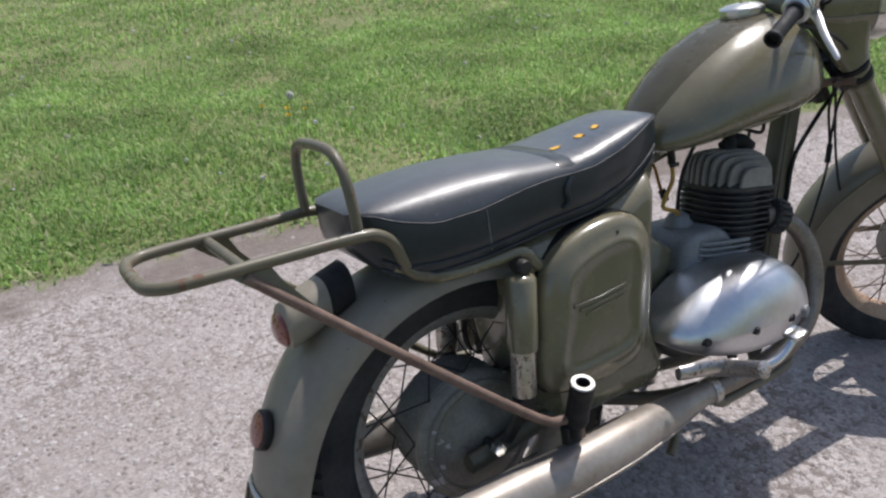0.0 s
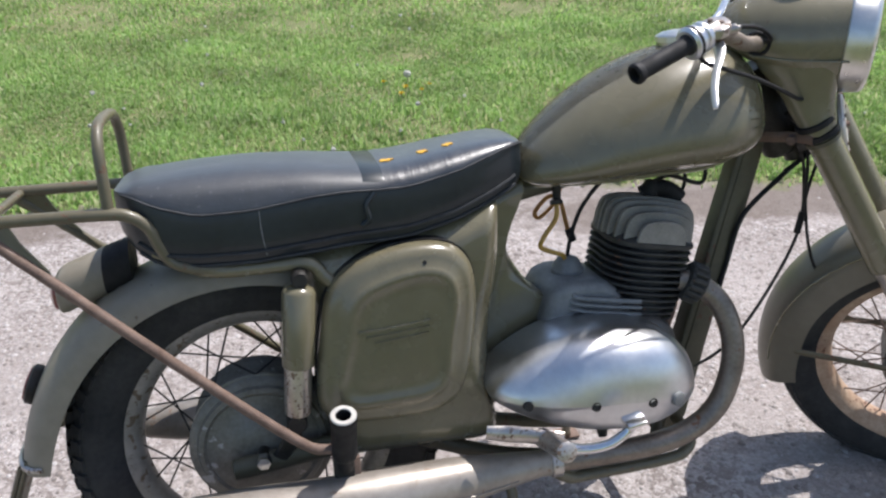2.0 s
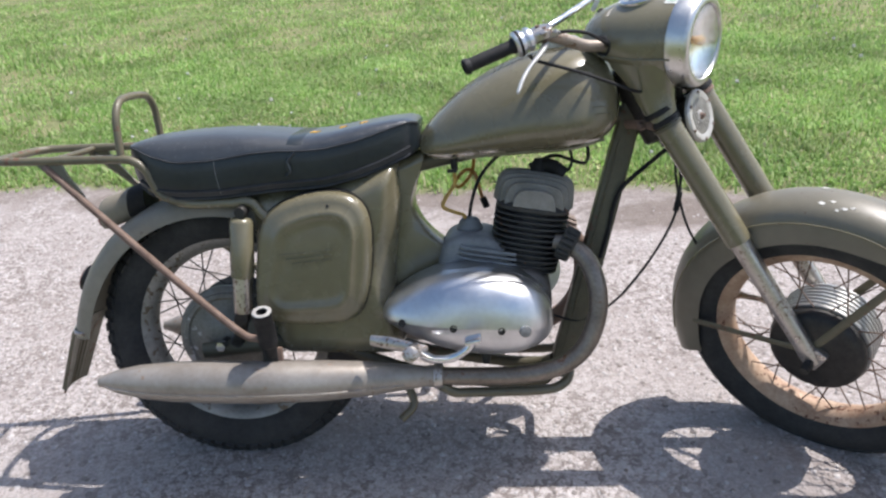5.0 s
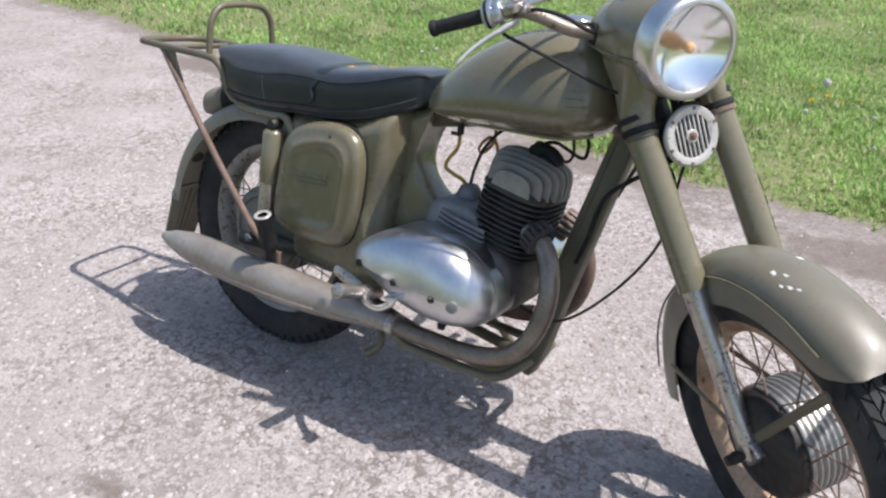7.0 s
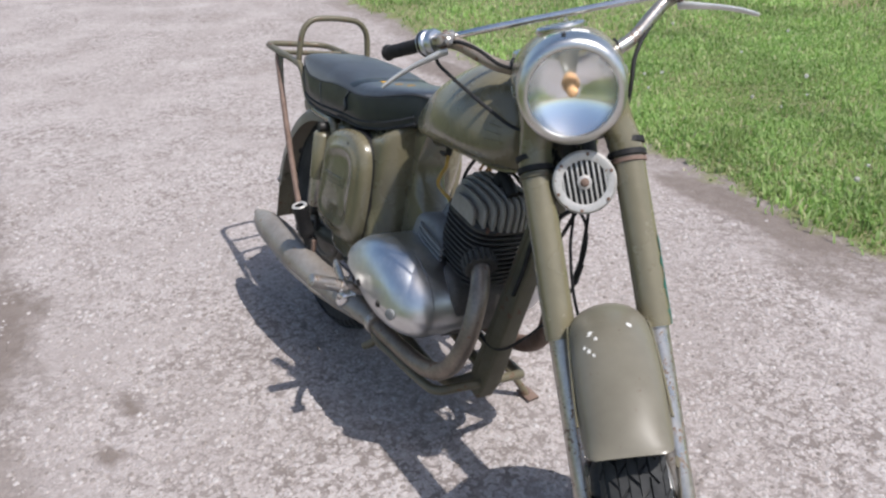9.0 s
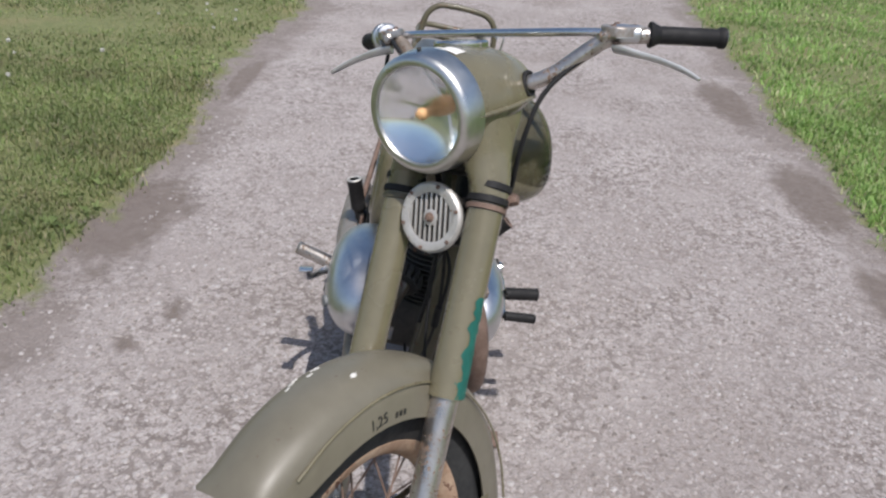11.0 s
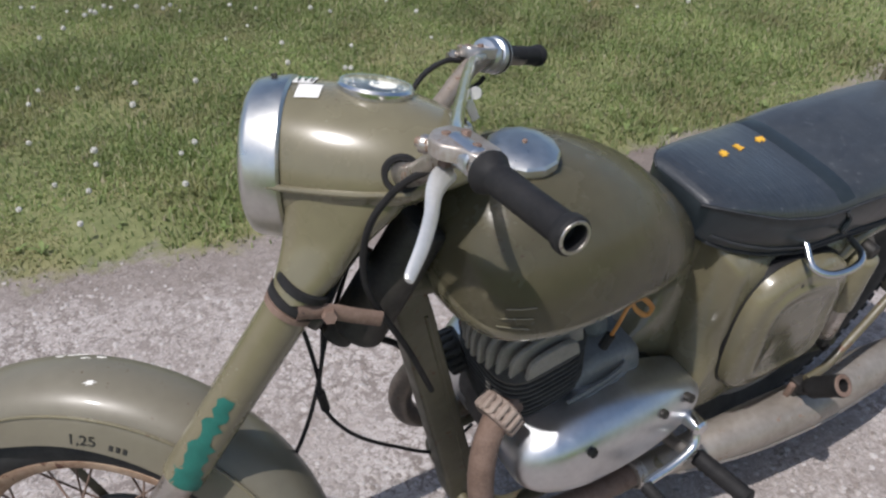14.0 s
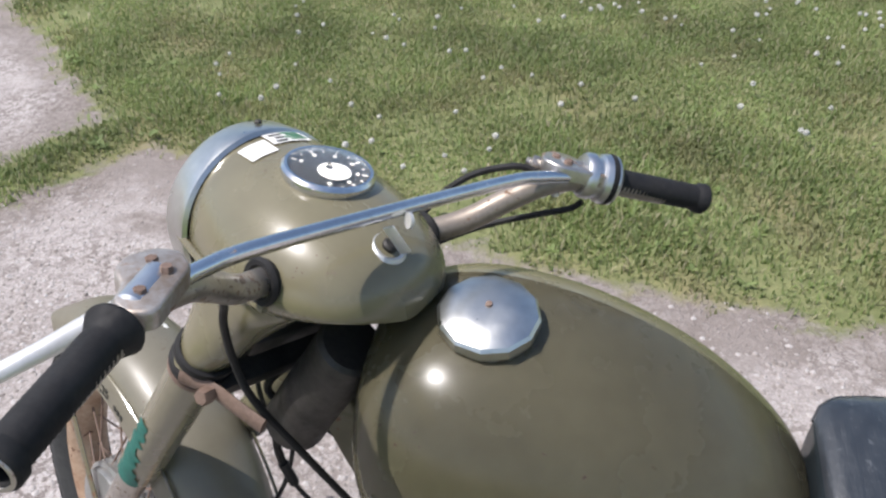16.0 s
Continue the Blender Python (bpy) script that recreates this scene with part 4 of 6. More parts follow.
tank_xs = [0.468, 0.471, 0.475, 0.480, 0.487, 0.497] + [0.51 + 0.0173 * k for k in range(21)] + [0.864, 0.876, 0.886, 0.893, 0.899, 0.903, 0.905, 0.906]
tank_rings = [np.array([tank_point(x, 2 * math.pi * k / 48) for k in range(64)]) for x in tank_xs]
for _ in range(2):      # ease the joins between the rows
    tank_rings = [tank_rings[0]] + [(a + 2 * b + c) / 4 for a, b, c in zip(tank_rings, tank_rings[1:], tank_rings[2:])] + [tank_rings[-1]]
for ring in tank_rings:
    for p in ring:
        for at, r, d in (((0.590, 0.125, 0.775), 0.030, 0.0045), ((0.655, 0.140, 0.755), 0.040, 0.003), ((0.560, -0.115, 0.775), 0.035, 0.003), ((0.78, -0.148, 0.80), 0.05, 0.002)):
            p[1] -= math.copysign(d, p[1]) * math.exp(-((p[0] - at[0]) ** 2 + (p[1] - at[1]) ** 2 + (p[2] - at[2]) ** 2) / r ** 2 * 2)
tank = part("fuel_tank", loft(tank_rings), OLIVE, bike, "rounded olive fuel tank with faint dents", angle=75)
for s in (-1, 1):
    part("seam_flange", sweep([(x, s * tank_row(x)[2] * 0.42, tank_row(x)[0] + 0.004) for x in (0.50, 0.60, 0.70, 0.80, 0.87)], 0.004, 6, 4), OLIVE, tank)
cap_at, cap_up = Vector((0.782, 0.0, 0.922)), (-0.02, 0, 1)
cap = part("filler_cap", lathe([(0.043, 0.006), (0.0455, 0.007), (0.0455, 0.016), (0.043, 0.019), (0.034, 0.0235), (0.02, 0.0262), (0.006, 0.027)], cap_at, cap_up, 12), SATIN, tank, "twelve-sided bright filler cap", angle=20)
part("filler_neck", lathe([(0.040, -0.006), (0.043, 0.0), (0.042, 0.007)], cap_at, cap_up, 32), CHROME_PITTED, tank)
part("cap_rivet", lathe([(0.0035, 0.026), (0.003, 0.029), (0.001, 0.030)], cap_at, cap_up, 10), RUST, tank)
# pressed emblem lines on the sides
for s in (-1, 1):
    for k in range(3):
        x0, a = 0.835 + 0.004 * k, radians(16 - 6 * k)
        line = [tank_point(x0 + q * 0.016, a if s > 0 else math.pi - a) for q in range(3)]
        part("emblem_line", sweep(line, 0.0011, 6, 4), OLIVE, tank, "pressed emblem line")
# tap, hose
tap = part("fuel_tap", sweep([(0.545, -0.02, 0.70), (0.545, -0.02, 0.67)], 0.008, 8, 1), DARK_STEEL, bike, "small dark fuel tap")
part("tap_lever", block((0.022, 0.006, 0.008), 0.001, pose(0.54, -0.032, 0.672)), DARK_STEEL, tap)
part("fuel_hose", sweep([(0.545, -0.02, 0.672), (0.543, -0.022, 0.64), (0.522, -0.022, 0.61), (0.515, -0.02, 0.59), (0.535, -0.018, 0.578), (0.558, -0.012, 0.568), (0.565, -0.008, 0.555)], 0.0045, 8, 6), HOSE, tap, "amber plastic fuel hose")
part("strap", sweep([(0.603, 0.070, 0.575), (0.595, 0.072, 0.610), (0.584, 0.072, 0.648), (0.563, 0.074, 0.655), (0.538, 0.078, 0.628), (0.546, 0.078, 0.615), (0.573, 0.074, 0.640), (0.584, 0.066, 0.672), (0.584, 0.055, 0.705)], 0.0042, 8, 5, flat=0.6), STRAP, tap, "looped orange strap")
part("strap_end", sweep([(0.601, 0.070, 0.590), (0.610, 0.070, 0.566)], 0.008, 8, 2), RUBBER, tap)


# ---- front end ----
def fork_x(z):
    return 1.038 + (0.82 - z) * math.tan(radians(31.6))


FORK_WAY = Vector((-math.sin(radians(31.2)), 0, math.cos(radians(31.2))))
for s in (-1, 1):
    y = s * 0.080
    leg = part("fork_leg", sweep([(fork_x(0.820), y, 0.820, 0.0275), (fork_x(0.70), y, 0.70, 0.0275), (fork_x(0.552), y, 0.552, 0.0275)], 0.0275, 24, 1), OLIVE, bike, "telescopic fork leg, olive shroud over a bare slider" + (" with teal scrape" if s > 0 else ""), STEER)
    part("slider", sweep([(fork_x(0.56), y, 0.56, 0.0225), (fork_x(0.54), y, 0.54, 0.0215), (fork_x(0.36), y, 0.36, 0.0195), (fork_x(0.30), y, 0.30, 0.0205), (fork_x(0.283), y, 0.283, 0.018)], 0.024, 16, 1), CHROME_PITTED, leg, "rust-flecked bare steel slider", STEER)
    for z in (0.825, 0.807):
        part("rubber_band", lathe([(0.0285, -0.006), (0.0325, -0.0045), (0.0325, 0.0045), (0.0285, 0.006)], (fork_x(z), y, z), FORK_WAY, 24, False), RUBBER, leg, "", STEER)
    part("clamp_strip", lathe([(0.0280, -0.0045), (0.0310, -0.0035), (0.0310, 0.0035), (0.0280, 0.0045)], (fork_x(0.7965), y, 0.7965), FORK_WAY, 28, False), RUST if s > 0 else TUBE, leg, "rusty clamp strip under the rubber bands", STEER)
    part("lug", block((0.03, 0.02, 0.05), 0.004, pose(fork_x(0.29) + 0.008, y, 0.295, 0, 30, 0)), CHROME_PITTED, leg, "", STEER)
    if s > 0:
        f = Matrix.Translation((fork_x(0.62), y, 0.62)) @ Matrix.Rotation(radians(-30), 4, "Y")
        rng = random.Random(5)
        strip = bmesh.new()
        cols = []
        for k in range(20):
            h = -0.078 + 0.0080 * k
            lo, hi = 0.80 + 0.40 * rng.random() + 0.012 * k, 2.15 + 0.45 * rng.random() - 0.040 * k
            cols.append([strip.verts.new(f @ Vector((0.0286 * math.cos(a), 0.0286 * math.sin(a), h))) for a in np.linspace(lo, max(hi, lo + 0.1), 5)])
        for a, b in zip(cols, cols[1:]):
            for k in range(4):
                strip.faces.new((a[k], a[k + 1], b[k + 1], b[k]))
        part("paint_scrape", strip, TEAL, leg, "streak of bare teal primer", STEER)
# lower yoke and clamp
yoke = part("fork_yoke", block((0.05, 0.12, 0.030), 0.008, pose(1.012, 0, 0.850, 0, -30, 0)), DARK_STEEL, bike, "dark fork yoke behind the headlamp", STEER)
part("stem", lathe([(0.02, -0.10), (0.02, 0.02)], HEAD_AT + Vector((0.02, 0, 0.0)), (-math.sin(RAKE), 0, math.cos(RAKE)), 14), DARK_STEEL, yoke, "", STEER)
part("lower_bridge", block((0.045, 0.19, 0.022), 0.006, pose(1.035, 0, 0.79, 0, -30, 0)), DARK_STEEL, yoke, "", STEER)
for s in (-1, 1):
    part("clamp_tab", sweep([(fork_x(0.803) - 0.010, s * 0.108, 0.803), (1.008, s * 0.090, 0.797), (0.985, s * 0.080, 0.788), (0.952, s * 0.068, 0.778)], 0.010, 8, 3, flat=0.45), RUST, yoke, "rusty clamp tab", STEER)
    bolt("clamp_bolt", (1.006, s * 0.094, 0.795), (-0.3, s, 0.2), 0.009, yoke, RUST, 0.014, STEER)


# headlamp nacelle: upper shell, lower skirt
def nacelle_row(x):
    xs = [0.843, 0.848, 0.858, 0.88, 0.915, 0.95, 1.00, 1.04, 1.060]
    top = [0.958, 0.974, 0.988, 1.002, 1.016, 1.025, 1.030, 1.032, 1.032]
    w = [0.018, 0.042, 0.062, 0.080, 0.094, 0.0995, 0.0985, 0.092, 0.086]
    return [float(np.interp(x, xs, c)) for c in (top, w)]


SEAM = 0.936
nac_xs = [0.843, 0.8455, 0.849, 0.855, 0.864] + [0.876 + 0.0155 * k for k in range(12)] + [1.056, 1.060]


def nacelle_ring(x):
    top, w = nacelle_row(x)
    out = []
    low = 0.860 + 0.075 * max(0.0, min(1.0, (1.06 - x) / 0.20)) ** 1.4
    for k in range(40):
        a = 2 * math.pi * k / 40
        c, s = math.cos(a), math.sin(a)
        z = 0.945 + (top - 0.945) * s if s > 0 else 0.945 + (0.945 - low) * s
        y = w * math.copysign(abs(c) ** 0.9, c)
        out.append((x, y, z))
    return out


nac_rings = [np.array(nacelle_ring(x)) for x in nac_xs]
for _ in range(2):
    nac_rings = [nac_rings[0]] + [(a + 2 * b + c) / 4 for a, b, c in zip(nac_rings, nac_rings[1:], nac_rings[2:])] + [nac_rings[-1]]
nacelle = part("headlamp_nacelle", loft(nac_rings), OLIVE, bike, "olive headlamp nacelle with chrome rim and speedometer", STEER, angle=70)
# skirt that narrows down onto the fork legs
def bag(rows, n=40):
    """Rounded level rings; rows: z, x0, x1, y0, y1, squareness."""
    out = []
    for z, x0, x1, y0, y1, e in smooth_line(rows, 5):
        ring = []
        for q in range(n):
            a = 2 * math.pi * q / n
            ca, sa = math.cos(a), math.sin(a)
            ring.append(((x0 + x1) / 2 + (x1 - x0) / 2 * math.copysign(abs(ca) ** e, ca), (y0 + y1) / 2 + (y1 - y0) / 2 * math.copysign(abs(sa) ** e, sa), float(z)))
        out.append(ring)
    return loft(out)


skirt = part("skirt", bag([(0.936, 0.915, 1.057, -0.0935, 0.0935, 0.66), (0.915, 0.930, 1.057, -0.0930, 0.0930, 0.68), (0.893, 0.950, 1.056, -0.0915, 0.0915, 0.72), (0.874, 0.968, 1.048, -0.080, 0.080, 0.8), (0.866, 0.980, 1.036, -0.060, 0.060, 0.9)]), OLIVE, nacelle, "lower shell that runs down to the fork legs", STEER, angle=70)
for s in (-1, 1):
    rows = [(0.936, 0.918, 1.058, 0.000, 0.0930, 0.62), (0.912, 0.926, 1.060, 0.004, 0.0945, 0.64), (0.893, 0.944, 1.060, 0.012, 0.0955, 0.70), (0.875, 0.962, 1.060, 0.026, 0.0970, 0.80), (0.855, 0.979, 1.063, 0.038, 0.1010, 0.92), (0.835, 0.993, 1.068, 0.046, 0.1060, 1.0), (0.812, fork_x(0.812) - 0.0305, fork_x(0.812) + 0.0305, 0.0495, 0.1105, 1.0)]
    part("neck", bag([(z, x0, x1, y0, y1, e) if s > 0 else (z, x0, x1, -y1, -y0, e) for z, x0, x1, y0, y1, e in rows]), OLIVE, nacelle, "shell narrowing onto a fork leg", STEER, angle=70)
for s in (-1, 1):
    part("seam_lip", sweep([(1.066, s * 0.0900, SEAM + 0.004), (1.02, s * 0.0965, SEAM + 0.003), (0.97, s * 0.0995, SEAM + 0.002), (0.915, s * 0.0955, SEAM + 0.003)], 0.0038 if s > 0 else 0.0020, 8, 5), OLIVE, nacelle, "folded lip between the shells", STEER)
    # added black ring stands in for the dark hole the bar comes out of
    part("bar_slot", lathe([(0.010, -0.010), (0.019, -0.006), (0.0215, 0.000), (0.0195, 0.0035), (0.0150, 0.003), (0.0120, -0.004)], (0.925, s * 0.0930, 0.960), (-0.10, s, 0.12), 28), RUBBER, nacelle, "black ring in place of the dark hole round the handlebar", STEER)
LAMP = Vector((1.057, 0.002, 0.945))
part("lamp_rim", lathe([(0.0885, -0.004), (0.0922, -0.001), (0.0926, 0.003), (0.0915, 0.010), (0.0893, 0.032), (0.0870, 0.038), (0.0820, 0.0415), (0.0775, 0.0425), (0.0740, 0.042), (0.072, 0.038), (0.076, 0.030)], LAMP, (1, 0, 0), 64, False), SATIN, nacelle, "broad chrome lamp rim", STEER)
part("reflector", lathe([(0.074, 0.036)] + [(r, 0.0086 + r * r / 0.20) for r in (0.072, 0.066, 0.058, 0.050, 0.042, 0.034, 0.026, 0.018, 0.010, 0.006)], LAMP, (1, 0, 0), 48, False), MIRROR, nacelle, "silvered lamp reflector", STEER)
part("bulb", lathe([(0.007, 0.006), (0.007, 0.017), (0.0095, 0.021), (0.0095, 0.028), (0.006, 0.034), (0.002, 0.035)], LAMP, (1, 0, 0), 16), GUM, nacelle, "small amber bulb", STEER)
def lens_glass():
    """Clear pressed glass with upright flutes."""
    n = Nodes("fluted lens glass")
    n.put("Base Color", (0.98, 0.99, 0.99, 1))
    n.put("Transmission Weight", 1.0)
    n.put("IOR", 1.30)
    n.put("Roughness", 0.03)
    across = n.t.nodes.new("ShaderNodeVectorMath")
    across.operation = "DOT_PRODUCT"
    across.inputs[1].default_value = STEER.to_3x3() @ Vector((0, 1, 0))
    n.t.links.new(n.coord, across.inputs[0])
    n.bump(n.math("SINE", n.math("MULTIPLY", across.outputs["Value"], 2 * math.pi / 0.0050)), 0.14, 0.0008)
    return n.mat


LENS_GLASS = lens_glass()
lens = part("lens", lathe([(0.0735, 0.037), (0.064, 0.042), (0.046, 0.047), (0.022, 0.0505), (0.002, 0.0515), (0.002, 0.0490), (0.022, 0.0480), (0.046, 0.0445), (0.064, 0.0395), (0.073, 0.035)], LAMP, (1, 0, 0), 48, False), LENS_GLASS, nacelle, "ribbed clear headlamp lens", STEER)
lens.visible_shadow = False
bolt("rim_screw", LAMP + Vector((0.018, 0, 0.0915)), (0.1, 0, 1), 0.004, nacelle, DARK_STEEL, 0.003, STEER)
# speedometer
DIAL_AT, DIAL_UP = Vector((0.964, 0.0, 1.026)), Vector((-0.13, 0, 1)).normalized()
dial_m = frame_of(DIAL_AT, DIAL_UP, (0, 1, 0))
part("dial_bezel", lathe([(0.0395, -0.008), (0.0425, -0.002), (0.0425, 0.003), (0.0400, 0.006), (0.0372, 0.006), (0.0360, 0.002)], DIAL_AT, DIAL_UP, 48, False), CHROME, nacelle, "chrome speedometer ring", STEER)
part("dial", lathe([(0.0370, 0.0), (0.0370, 0.002)], DIAL_AT, DIAL_UP, 40), BLACK_PAINT, nacelle, "black speedometer dial", STEER)
part("dial_centre", lathe([(0.0150, 0.002), (0.0150, 0.0026)], DIAL_AT + Vector((-0.008, 0, 0.001)), DIAL_UP, 32), WHITE, nacelle, "white dial centre", STEER)
part("dial_window", block((0.0035, 0.016, 0.0006), 0, STEER @ dial_m @ pose(-0.002, 0.0, 0.0040)), BLACK_PAINT, nacelle)
for k in range(13):
    a = radians(-215 + 250 * k / 12)
    part("dial_mark", block((0.005 if k % 2 == 0 else 0.003, 0.0011, 0.0006), 0, STEER @ dial_m @ Matrix.Rotation(a, 4, "Z") @ pose(0.0325, 0, 0.0026)), WHITE, nacelle)
    if k % 2 == 0:
        part("dial_figure", block((0.0028, 0.0034, 0.0006), 0, STEER @ dial_m @ Matrix.Rotation(a, 4, "Z") @ pose(0.0260, 0, 0.0026)), WHITE, nacelle)
part("needle", block((0.024, 0.0009, 0.0006), 0, STEER @ dial_m @ pose(-0.008, -0.004, 0.0042, 0, 0, 28)), DARK_STEEL, nacelle)
part("needle_hub", lathe([(0.004, 0.0026), (0.0035, 0.005)], DIAL_AT, DIAL_UP, 14), DARK_STEEL, nacelle, "", STEER)
glass = part("dial_glass", lathe([(0.0370, 0.0060), (0.028, 0.0075), (0.002, 0.0085), (0.002, 0.0070), (0.028, 0.0062), (0.0370, 0.0048)], DIAL_AT, DIAL_UP, 40, False), GLASS, nacelle, "domed dial glass", STEER)
glass.visible_shadow = False
# ignition switch and key
KEY_AT, KEY_UP = Vector((0.873, 0.004, 0.990)), Vector((-0.55, 0, 1)).normalized()
part("ignition_switch", lathe([(0.0170, -0.006), (0.0170, 0.003), (0.0145, 0.0055), (0.0115, 0.0045), (0.0110, 0.001), (0.002, 0.001)], KEY_AT, KEY_UP, 32), LEVER, nacelle, "round ignition switch", STEER)
part("switch_core", lathe([(0.0070, 0.001), (0.0070, 0.008), (0.005, 0.010)], KEY_AT, KEY_UP, 20), DARK_STEEL, nacelle, "", STEER)
part("key", block((0.030, 0.0022, 0.010), 0.0008, frame_of(KEY_AT, KEY_UP, (0, 1, 0)) @ pose(-0.005, 0.004, 0.022, 0, -35, 40)), LEVER, nacelle, "flat ignition key", STEER)
part("key", lathe([(0.0070, -0.0012), (0.0070, 0.0012)], KEY_AT + Vector((-0.018, -0.004, 0.034)), (0.3, 1, 0.1), 16), LEVER, nacelle, "flat ignition key bow", STEER)
# small white disc for a chip in the nacelle paint, no lamp
part("shell_chip", lathe([(0.0032, -0.003), (0.0032, 0.0005), (0.001, 0.001)], (0.884, 0.047, 0.9845), (-0.4, 0.5, 1), 7), WHITE, nacelle, "pale chip of missing paint", STEER)


def sticker(x0, x1, y0, y1, material, label, lift=0.0012):
    bm = bmesh.new()
    rows = []
    for x in np.linspace(x0, x1, 5):
        top, w = nacelle_row(x)
        rows.append([bm.verts.new((x, y, 0.945 + (top - 0.945) * math.sqrt(max(0.0, 1 - (abs(y) / w) ** (1 / 0.45))) + lift)) for y in np.linspace(y0, y1, 5)])
    for a, b in zip(rows, rows[1:]):
        for k in range(4):
            bm.faces.new((a[k], a[k + 1], b[k + 1], b[k]))
    return part("sticker", bm, material, nacelle, label, STEER)


sticker(1.030, 1.054, -0.030, 0.013, WHITE, "torn white sticker")
sticker(1.018, 1.044, 0.016, 0.044, WHITE, "torn white sticker")
for k in range(4):
    sticker(1.033 + 0.005 * k, 1.0355 + 0.005 * k, -0.026, -0.008 + 0.004 * (k % 2), GREEN_INK, "faded green print", 0.0018)

for k in range(3):
    sticker(1.032 + 0.007 * k, 1.0345 + 0.007 * k, -0.004, 0.009 - 0.003 * (k % 2), BLACK_PAINT, "faded dark print", 0.0020)

# horn
HORN_AT, HORN_WAY = Vector((1.084, 0.0, 0.784)), Vector((1, 0.04, 0.30)).normalized()
hm = frame_of(HORN_AT, HORN_WAY, (0, 0, 1))
horn = part("horn", lathe([(0.030, -0.035), (0.046, -0.028), (0.050, -0.010), (0.0535, -0.006), (0.0535, 0.0), (0.050, 0.004), (0.046, 0.004), (0.044, 0.001), (0.010, 0.0)], HORN_AT, HORN_WAY, 40), DARK_STEEL, bike, "round grey slotted horn between the fork legs", STEER)
for k in range(9):      # slats with dark slots between them
    x = -0.036 + 0.009 * k
    h = math.sqrt(0.046 ** 2 - x * x)
    part("slat", block((0.0034, 2 * h, 0.004), 0.0008, STEER @ hm @ pose(x, 0, 0.003)), HORN_GREY, horn)
part("horn_ring", lathe([(0.0385, 0.001), (0.0385, 0.0055), (0.045, 0.0075), (0.0515, 0.007), (0.055, 0.003), (0.055, -0.003)], HORN_AT, HORN_WAY, 44, False), HORN_GREY, horn, "grey pressed ring", STEER)
part("centre_disc", lathe([(0.0125, 0.001), (0.0125, 0.0050), (0.0110, 0.0058), (0.004, 0.0060)], HORN_AT, HORN_WAY, 20), HORN_GREY, horn, "", STEER)
part("centre_screw", lathe([(0.0085, 0.003), (0.0075, 0.008), (0.0045, 0.009), (0.0045, 0.013), (0.003, 0.0135)], HORN_AT, HORN_WAY, 16), RUST, horn, "", STEER)
for k in range(6):
    a = radians(60 * k + 15)
    p = hm @ Vector((0.049 * math.cos(a), 0.049 * math.sin(a), 0.0065))
    bolt("rim_bolt", p, HORN_WAY, 0.0035, horn, RUST, 0.003, STEER)
part("horn_bracket", sweep([(1.050, 0, 0.775), (1.040, 0, 0.815), (1.030, 0, 0.85)], 0.014, 8, 3, flat=0.3), DARK_STEEL, horn, "", STEER)

# handlebar
BAR = [(0.930, 0.07, 0.958), (0.922, 0.098, 0.962), (0.905, 0.130, 0.974), (0.884, 0.165, 0.998), (0.866, 0.195, 1.015), (0.846, 0.235, 1.019), (0.80, 0.305, 1.008)]
bar = part("handlebar", sweep([(x, -y, z) for x, y, z in BAR], 0.0122, 14, 6), BAR_TAN, bike, "pitted chrome handlebar with a straight brace", STEER)
part("bar_half", sweep(BAR, 0.0122, 14, 6), CHROME_PITTED, bar, "", STEER)
part("brace", sweep([(0.852, -0.205, 1.025), (0.860, -0.175, 1.027), (0.866, -0.12, 1.029), (0.868, 0.12, 1.029), (0.863, 0.180, 1.027), (0.856, 0.205, 1.025)], 0.0066, 12, 5), CHROME, bar, "straight brace between the bar ends", STEER)
